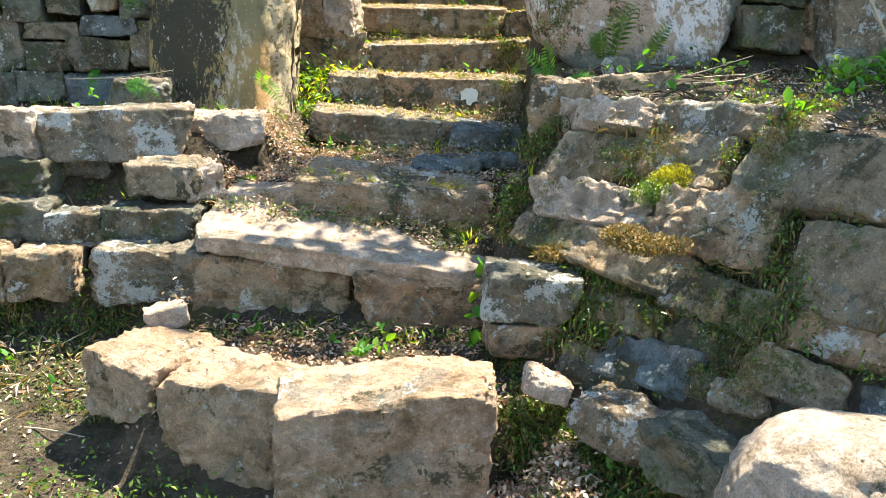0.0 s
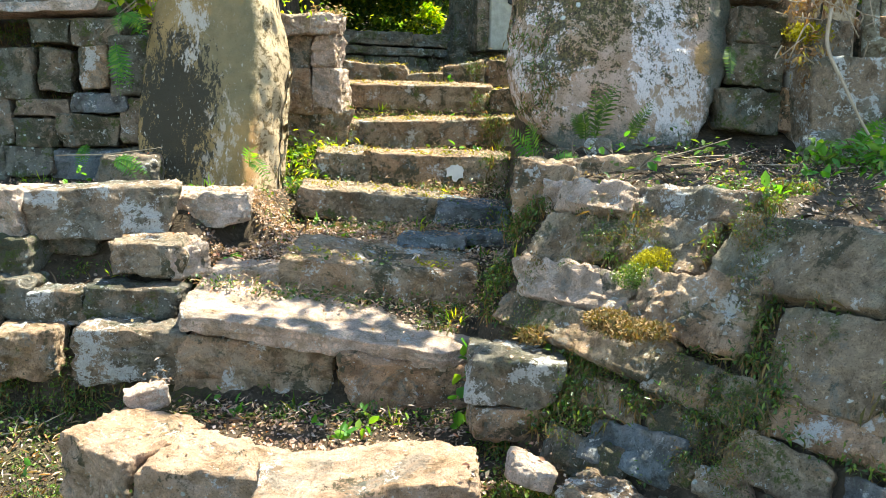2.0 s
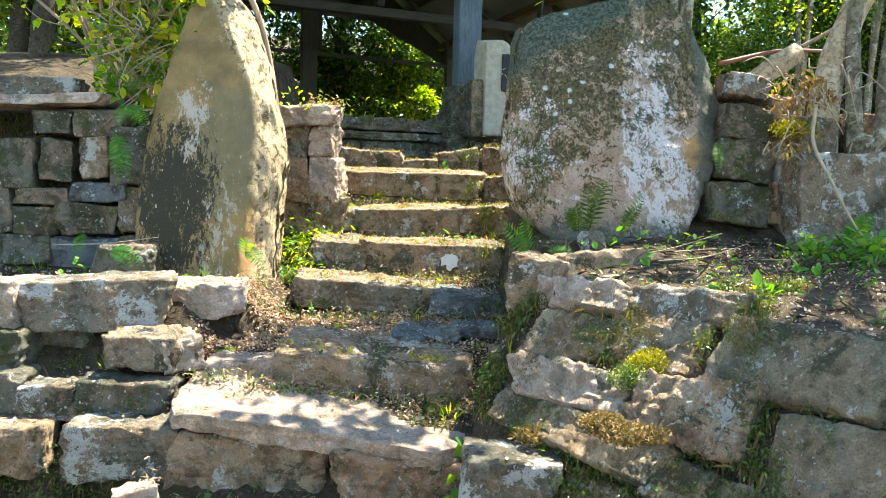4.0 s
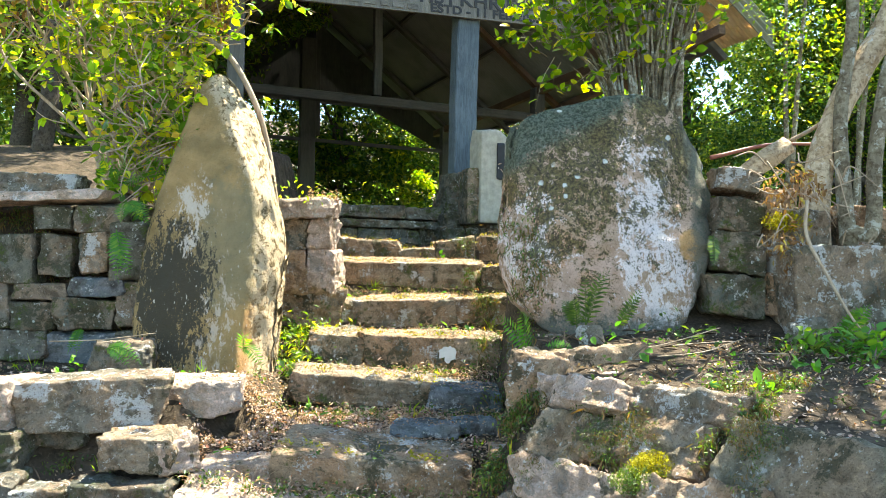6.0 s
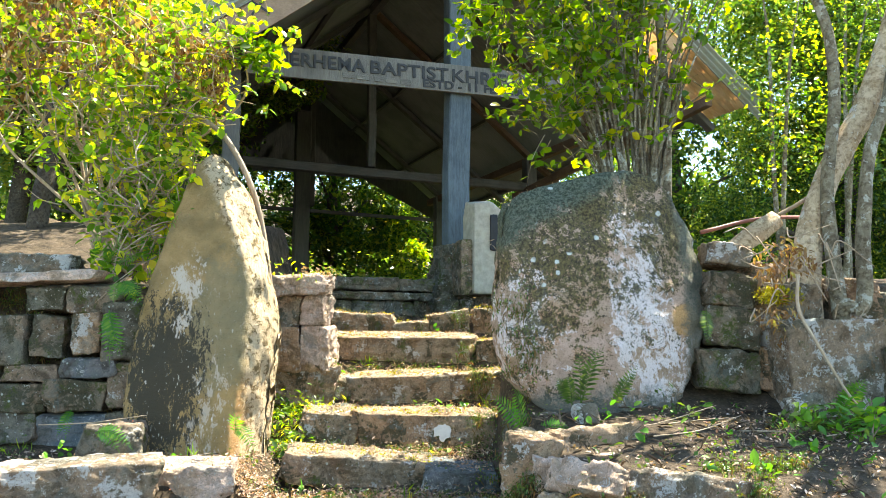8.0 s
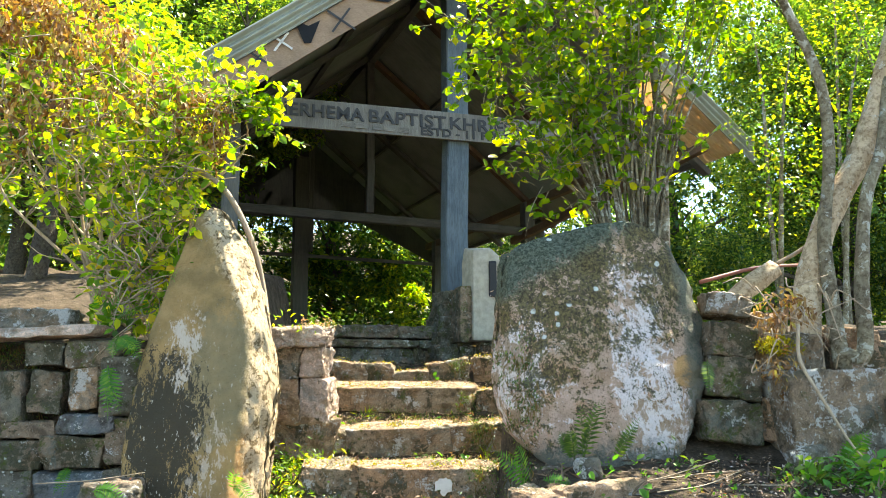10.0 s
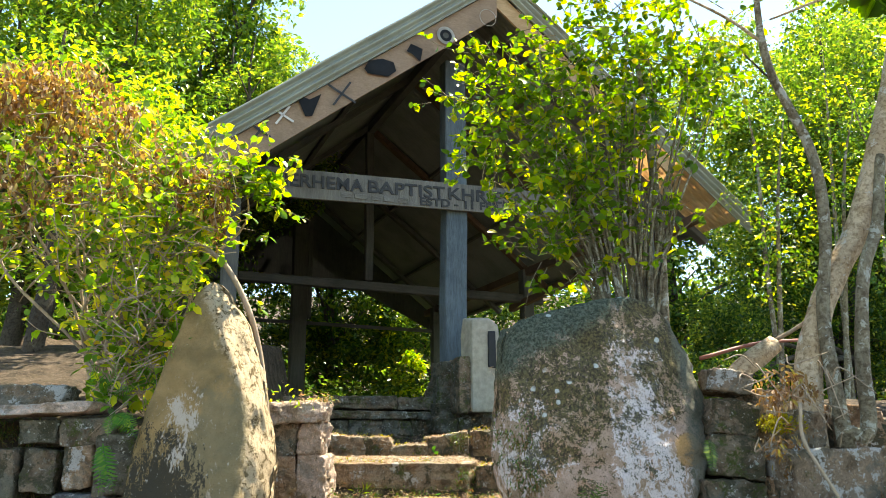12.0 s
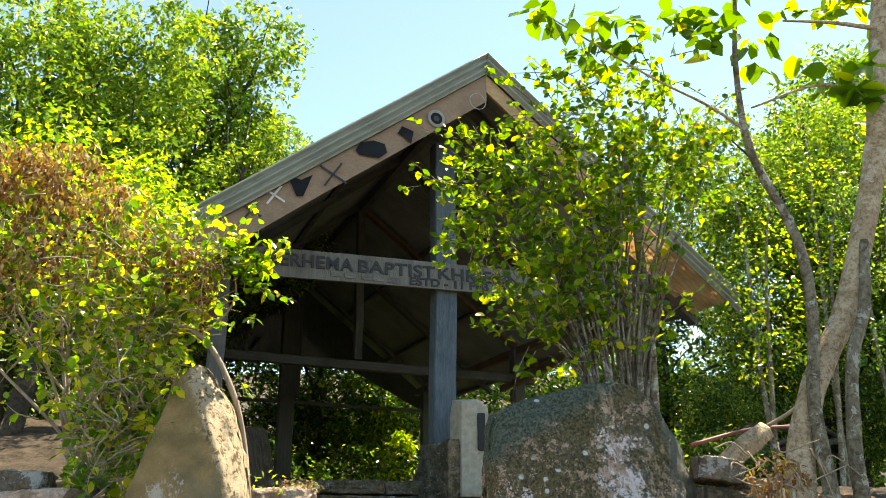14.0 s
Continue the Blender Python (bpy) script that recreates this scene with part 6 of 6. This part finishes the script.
def tufts(spots, n0, n1, r, seed):
    rng = np.random.RandomState(seed)
    out = []
    for p in spots:
        k = rng.randint(n0, n1)
        q = rng.normal(0, 1, (k, 3)) * r
        q[:, 2] = np.abs(q[:, 2])
        out.append(np.array(p) + q)
    return np.concatenate(out)


weeds = on_top(-0.98, 0.5, 2.4, 7.2, 380, 1, 0.0, keep=patchy) + on_top(-2.3, -0.9, 2.6, 4.6, 160, 1, 0.0, keep=patchy) + on_top(0.5, 2.7, 2.2, 4.25, 120, 1, 0.05, keep=patchy) + on_top(0.15, 0.6, 1.9, 2.6, 40, 1, 0.1) + on_top(-1.5, -0.4, 1.7, 2.5, 60, 1, 0.0)
tagged(leaves("weeds", tufts(weeds, 6, 16, 0.028, 3), 0.018, 503, WEED, None, long=1.5), "small green weeds rooted between the stones", "weeds", kind="stuff")
bank_green = on_top(-2.2, -0.3, 1.5, 2.55, 420, 1, 0.0, keep=patchy)
tagged(leaves("bank_weeds", tufts(bank_green, 8, 18, 0.03, 51), 0.022, 581, WEED, None, droop=-0.1, long=2.6), "low dark green moss and grass on the front bank", "weeds", kind="stuff")
rank = on_top(0.6, 2.7, 3.2, 4.2, 14, 1, 0.2) + on_top(1.65, 2.1, 3.5, 3.9, 26, 1, 0.3) + on_top(-0.9, -0.6, 4.6, 5.3, 40, 1, 0.1)
tagged(leaves("broad_weeds", tufts(rank, 8, 18, 0.05, 4), 0.038, 504, WEED, None, long=1.8), "leafy green weeds on the terrace by the boulder", "weeds", kind="stuff")
pale = on_top(-0.95, -0.55, 4.7, 5.6, 120, 1, 0.15)
tagged(leaves("yellow_weeds", tufts(pale, 8, 18, 0.06, 5), 0.04, 505, YELLOW_BUSH, None, long=3.0), "yellowing weeds and grass beside the pier", "weeds", kind="stuff")


fringe = []
for yy, x0, x1, n in ((2.93, -0.95, 0.15, 150), (3.38, -0.95, 0.2, 130), (4.24, -0.75, 0.4, 130), (4.70, -0.75, 0.45, 130), (5.31, -0.7, 0.55, 130), (6.0, -0.65, 0.6, 120), (6.86, -0.65, 0.65, 110), (8.6, -1.5, 0.6, 90)):
    for _ in range(n):
        p, nn, earth = cast((rs.uniform(x0, x1), yy + rs.gauss(0, 0.03), 3.4), (0, 0, -1))
        if p:
            fringe.append(p)
tagged(leaves("fringe_weeds", tufts(fringe[::2], 5, 13, 0.025, 31), 0.018, 531, WEED, None, long=1.8), "tiny weeds fringing the foot of each step", "weeds", kind="stuff")
tagged(leaves("fringe_straw", tufts(fringe[1::2], 6, 14, 0.03, 32), 0.028, 532, DRYLEAF, None, droop=0.1, long=4.5), "dead straw and leaves caught along the steps", "straw", kind="stuff")
lip = []
for yy, x0, x1 in ((3.48, -0.6, 0.15), (4.4, -0.6, 0.1), (4.83, -0.65, 0.4), (5.43, -0.65, 0.55), (6.13, -0.6, 0.6), (6.98, -0.65, 0.65)):
    for _ in range(26):
        p, nn, earth = cast((rs.uniform(x0, x1), yy + abs(rs.gauss(0, 0.04)), 3.4), (0, 0, -1))
        if p and not earth:
            lip.append(p)
tagged(leaves("lip_moss", tufts(lip, 4, 12, 0.014, 33), 0.016, 533, MOSS, None, droop=-0.4, long=2.0), "small moss tufts on the step edges", "moss", kind="stuff")


def in_joints(x0, x1, z0, z1, n, y=1.0, way=(0, 1, 0), depth=3.6):
    out = []
    for _ in range(n):
        p, nn, earth = cast((rs.uniform(x0, x1), y, rs.uniform(z0, z1)), way)
        deep = (p - WALL_C).dot(WALL_N) < -0.014 and p.x > 0.3 if p else False
        if p and p.y < depth and (earth or deep):
            out.append(p + Vector((0, -0.01, 0)))
    return out


joints = [q for q in in_joints(-2.2, 0.5, 0.2, 1.2, 4200) if q.y > 2.62] + in_joints(0.2, 1.5, 0.25, 1.3, 8000, 1.0) + in_joints(-2.5, -1.5, 1.2, 2.1, 900, 3.9, (0, 1, 0), 5.0) + in_joints(-0.9, 0.6, 1.0, 2.0, 1200, 4.0, (0, 1, 0.02), 7.2)
tagged(leaves("joint_moss", tufts(joints, 9, 18, 0.022, 6), 0.017, 506, WEED, None, droop=0.6, long=2.5), "fine green moss and roots in the wall joints", "moss", kind="stuff")
fuzz = []
for _ in range(8000):
    q = WALL_C + WALL_A * rs.uniform(-0.75, 0.75) + WALL_B * rs.uniform(-0.5, 0.42) + WALL_N * 0.4
    p, nn, earth = cast(q, -WALL_N)
    if p and abs((p - WALL_C).dot(WALL_N)) < 0.07 and (p - WALL_C).dot(WALL_A) < 0.42 and noise.noise(p * 3.1) + 0.5 * noise.noise(p * 9) + rs.uniform(-0.2, 0.2) > 0.42 + 2.0 * max(0.0, nn.z - 0.7):
        fuzz.append(p)
tagged(leaves("wall_fuzz", tufts(fuzz[::2], 9, 16, 0.012, 61), 0.01, 571, WEED, None, droop=0.5, long=3.0), "thin dark green moss fur on the wall stones", "moss", kind="stuff")
tagged(leaves("dry_wall_fuzz", tufts(fuzz[1::2], 7, 13, 0.013, 62), 0.014, 572, DRYMOSS, None, droop=0.7, long=4.0), "dry brown moss fur on the wall stones", "moss", kind="stuff")
dry = [p for p in joints if rs.random() < 0.4]
tagged(leaves("hanging_roots", tufts(dry, 4, 9, 0.02, 7), 0.05, 507, DRYMOSS, None, droop=1.1, long=9.0), "brown rootlets and dead grass hanging from joints", "roots", kind="stuff")
grass = on_top(-0.95, 0.5, 2.45, 7.0, 50, 1, 0.03) + on_top(-2.3, -0.95, 3.2, 4.6, 14, 1, 0.05)
tagged(leaves("grass_blades", tufts(grass, 4, 10, 0.015, 8), 0.055, 508, YELLOW_BUSH, None, droop=-0.9, long=11.0), "thin upright grass blades among the steps", "grass", kind="stuff")


def moss_pad(c, r, n, seed, mat, label, size=0.0095):
    rng = np.random.RandomState(seed)
    q = rng.normal(0, 1, (n, 3))
    q = q / np.linalg.norm(q, axis=1, keepdims=True) * np.array(r) * rng.uniform(0.5, 1.1, (n, 1))
    return tagged(leaves("moss_cushion", np.array(c) + q, size, seed, mat, None, droop=-0.6, long=2.2), label, "moss", kind="stuff")


moss_pad((0.74, 2.67, 1.09), (0.085, 0.07, 0.05), 5200, 21, MOSS, "bright yellow-green moss cushion on the wall")
moss_pad((0.69, 2.63, 1.06), (0.11, 0.07, 0.045), 2400, 22, WEED, "dark green moss below the bright cushion")
moss_pad((0.53, 2.43, 0.965), (0.07, 0.05, 0.035), 1500, 23, DRYMOSS, "orange-brown moss tuft on a wall ledge", 0.013)
moss_pad((0.60, 2.38, 0.95), (0.1, 0.06, 0.03), 1500, 24, DRYMOSS, "dry brown moss hanging on the wall", 0.014)
moss_pad((0.36, 2.78, 0.82), (0.05, 0.05, 0.03), 350, 25, DRYMOSS, "dry moss tuft beside the lichened block", 0.02)
moss_pad((1.87, 4.28, 1.97), (0.12, 0.08, 0.05), 900, 26, MOSS, "yellow moss on the tumbled wall", 0.02)


def fern(b, t, width=0.05, pairs=13, lift=0.03):
    """One arching frond with paired leaflets."""
    b, t = Vector(b), Vector(t)
    mid = b.lerp(t, 0.5) + Vector((0, -0.02, lift))
    vs, fs = [], []
    pts = [b * (1 - s) ** 2 + mid * 2 * s * (1 - s) + t * s * s for s in np.linspace(0, 1, pairs + 1)]
    r = tube(pts, [0.0025 * (1 - 0.7 * i / pairs) for i in range(pairs + 1)], 4)
    vs, fs = list(r[0]), list(r[1])
    for i in range(1, pairs):
        s = i / pairs
        d = (pts[i + 1] - pts[i - 1]).normalized()
        side = d.cross(Vector((0.15, -0.8, 0.5))).normalized()
        nor = side.cross(d)
        ln = width * (math.sin(math.pi * min(1, s * 0.85 + 0.18)) ** 0.8) * rs.uniform(0.85, 1.1)
        for sg in (-1, 1):
            o = len(vs)
            a = pts[i]
            tip = a + side * sg * ln + d * ln * 0.35 - nor * ln * 0.15
            vs += [a, a.lerp(tip, 0.4) + d * ln * 0.16, tip, a.lerp(tip, 0.4) - d * ln * 0.14]
            fs += [(o, o + 1, o + 2), (o, o + 2, o + 3)]
    return vs, fs


def fern_plant(fronds, label, mat=None, **kw):
    vs, fs = joined([fern(b, t, **kw) for b, t in fronds])
    return tagged(link_mesh("fern", vs, fs, mat or FERN), label, "fern", "ferns on the walls")


def spray(b, t, n, spread):
    b, t = Vector(b), Vector(t)
    return [(b, t + Vector((rs.uniform(-1, 1), rs.uniform(-0.6, 0.4), rs.uniform(-0.5, 0.7))) * spread) for _ in range(n)]


fern_plant([((0.50, 3.95, 1.33), (0.345, 3.84, 1.50)), ((0.5, 3.95, 1.33), (0.44, 3.8, 1.53))], "bright green fern frond at the boulder's foot", width=0.055)
fern_plant([((0.55, 3.85, 1.34), (0.76, 3.75, 1.30)), ((0.55, 3.85, 1.34), (0.68, 3.78, 1.36))], "green fern frond lying on the wall top", width=0.05)
fern_plant([((-0.9, 4.3, 1.30), (-0.78, 4.2, 1.2)), ((-0.9, 4.3, 1.28), (-0.86, 4.18, 1.36))], "yellow-green fern at the standing stone's base", width=0.045, lift=0.08)
fern_plant(spray((-1.64, 4.56, 1.9), (-1.57, 4.45, 1.64), 4, 0.06) + spray((-1.6, 4.58, 2.05), (-1.5, 4.45, 1.95), 4, 0.08), "fern hanging from the shaded wall", width=0.05)
fern_plant(spray((-1.83, 4.6, 1.37), (-1.85, 4.5, 1.25), 3, 0.04), "small fern in a wall joint", width=0.03)
fern_plant(spray((1.46, 4.2, 1.9), (1.45, 4.1, 1.72), 2, 0.03), "green fern beside the boulder", WEED, width=0.04)
fern_plant(spray((2.0, 4.0, 1.38), (2.07, 3.9, 1.54), 3, 0.06), "fern in front of the lichened block", width=0.05)
fern_plant(spray((0.78, 4.02, 1.44), (0.83, 3.98, 1.70), 4, 0.07) + spray((0.74, 4.02, 1.44), (0.68, 3.98, 1.56), 3, 0.05), "dark green ferns growing against the boulder", WEED, width=0.045)
fern_plant(spray((0.93, 4.0, 1.44), (0.99, 3.95, 1.6), 3, 0.05), "green fern against the pale boulder face", WEED, width=0.035)
fern_plant(spray((-1.53, 4.15, 1.3), (-1.37, 4.1, 1.22), 3, 0.05), "yellowing fern by the rounded stone", width=0.04, lift=0.08)
bank = spray((-1.75, 4.85, 2.1), (-1.6, 4.6, 2.25), 5, 0.15) + spray((-1.5, 4.9, 2.15), (-1.4, 4.65, 2.35), 5, 0.15)
fern_plant(bank, "ferns along the wall top below the bush", width=0.06, lift=0.08)


def stick(keys, mat, label, name="stick"):
    v, f = limb(keys, 6, 5)
    return tagged(link_mesh(name, v, f, mat, None, "", True), label, "stick")


stick([(1.74, 4.55, 2.235, 0.05), (1.82, 4.57, 2.29, 0.062), (1.93, 4.6, 2.36, 0.066), (2.02, 4.63, 2.42, 0.06)], PALEBARK, "thick lichened log leaning on the wall", "log")
stick([(1.89, 4.1, 2.07, 0.009), (1.876, 4.08, 1.9, 0.009), (1.93, 4.0, 1.72, 0.008), (2.01, 3.9, 1.5, 0.006), (2.1, 3.85, 1.38, 0.004)], TWIG, "pale bent stick leaning on the wall")
stick([(1.55, 4.5, 2.33, 0.012), (1.9, 4.6, 2.42, 0.011), (2.32, 4.9, 2.48, 0.009)], REDSTICK, "red-brown cane lying across the wall")
stick([(2.02, 4.6, 2.44, 0.012), (2.12, 4.55, 2.5, 0.011), (2.2, 4.5, 2.56, 0.01)], TWIG, "forked dry branch on the log")
for i in range(22):
    x, z = rs.uniform(1.7, 2.12), rs.uniform(1.8, 2.32)
    stick([(x, 4.18, z, 0.004), (x + rs.uniform(-0.1, 0.1), 4.14, z + rs.uniform(-0.08, 0.08), 0.004), (x + rs.uniform(-0.2, 0.2), 4.1, z + rs.uniform(-0.2, 0.1), 0.002)], TWIG, "thin dry twig caught on the wall")
for i, (x, y) in enumerate(((-1.55, 2.7), (-1.3, 2.55), (-1.7, 2.9), (-1.45, 3.0), (-1.6, 4.3), (-1.2, 4.2), (1.2, 3.6), (1.5, 3.7), (1.9, 3.6), (1.3, 3.9), (1.0, 3.7))):
    p = cast((x, y, 3.4), (0, 0, -1))[0]
    a = rs.uniform(-0.6, 0.6)
    ln = rs.uniform(0.12, 0.3)
    stick([(p.x - ln * math.cos(a), p.y - ln * math.sin(a), p.z + 0.01, 0.003), (p.x, p.y + rs.uniform(-0.03, 0.03), p.z + 0.02, 0.0032), (p.x + ln * math.cos(a), p.y + ln * math.sin(a), p.z + rs.uniform(0.02, 0.12), 0.0015)], TWIG, "dry twig lying on the ground")

tangle = np.concatenate([clump((1.88, 4.2, 2.12), (0.16, 0.08, 0.14), 260, 451), clump((1.84, 4.16, 1.85), (0.14, 0.07, 0.14), 160, 452)])
tagged(leaves("dry_tangle", tangle, 0.035, 453, WITHERED, None, droop=0.6, long=2.6, rich=True), "dead leaves and stalks caught between wall and trunk", "leaf litter", kind="stuff")

# a heap of red-brown dry leaves beside the front step, straw on the front bank
heap = on_top(0.12, 0.4, 1.7, 2.3, 2600, 1, 0.15)
tagged(leaves("dry_leaf_heap", tufts(heap, 3, 6, 0.022, 41), 0.02, 541, DRYLEAF, None, droop=-0.1, long=1.9), "heap of pinkish-brown dry leaves beside the front step", "leaf litter", kind="stuff")
straw = on_top(-2.6, -1.05, 1.5, 3.1, 600, 1, 0.05, keep=frayed)
tagged(leaves("dry_straw", tufts(straw, 2, 5, 0.02, 42), 0.05, 542, DRYLEAF, None, droop=0.0, long=6.0, spread=0.5), "dry straw strewn over the bank", "straw", kind="stuff")
leafy_spots = on_top(1.75, 2.15, 3.55, 3.95, 9, 1, 0.5)
tagged(leaves("leafy_herb", tufts(leafy_spots, 10, 20, 0.07, 43), 0.06, 543, FERN, None, droop=0.1, long=1.7, rich=True), "bright broad-leaved herb in front of the lichened block", "weeds", kind="stuff")

# broad-leaved seedlings and a small creeper beside the lichened block
vine = np.array([(0.135 + rs.uniform(-0.03, 0.03), 2.86 + rs.uniform(-0.02, 0.02), 0.46 + 0.33 * i / 15) for i in range(16)])
tagged(leaves("joint_creeper", vine, 0.05, 551, FERN, None, droop=0.5, long=1.35, rich=True, facing=(0, -0.9, 0.5)), "small green creeper climbing the joint by the lichened block", "creeper", kind="stuff")
seedlings = on_top(-0.95, 0.45, 2.6, 7.0, 60, 1, 0.04) + on_top(0.5, 2.4, 2.6, 4.2, 30, 1, 0.3) + on_top(-1.9, -0.95, 2.6, 4.4, 16, 1, 0.05)
tagged(leaves("seedlings", tufts([p + Vector((0, 0, 0.03)) for p in seedlings], 2, 5, 0.014, 44), 0.045, 552, FERN, None, droop=-0.1, long=1.7, rich=True), "single broad-leaved seedlings on the earth", "weeds", kind="stuff")
wall_sprigs = in_joints(0.35, 1.4, 0.35, 1.25, 260, 1.0)
tagged(leaves("wall_sprigs", tufts(wall_sprigs[:26], 4, 9, 0.022, 45), 0.036, 553, FERN, None, droop=0.4, long=1.5, rich=True), "fresh green sprigs rooted in the wall joints", "weeds", kind="stuff")
bits = on_top(0.5, 2.6, 2.6, 4.3, 900, 1, 0.1) + on_top(-1.0, 0.4, 2.4, 4.4, 350, 1, 0.02) + on_top(-2.2, -1.0, 1.6, 4.5, 500, 1, 0.03, keep=frayed)
tagged(leaves("twig_bits", np.array([p + Vector((0, 0, 0.01)) for p in bits]), 0.07, 561, TWIGBITS, None, droop=-0.05, long=26.0), "broken twigs and rootlets strewn on the earth", "twigs", kind="stuff")
sprouts = on_top(0.6, 2.6, 3.0, 4.25, 90, 1, 0.1, keep=patchy)
tagged(leaves("terrace_sprouts", tufts(sprouts, 5, 12, 0.02, 46), 0.02, 562, FERN, None, droop=-0.2, long=1.6), "fine green sprouts on the shaded terrace", "weeds", kind="stuff")
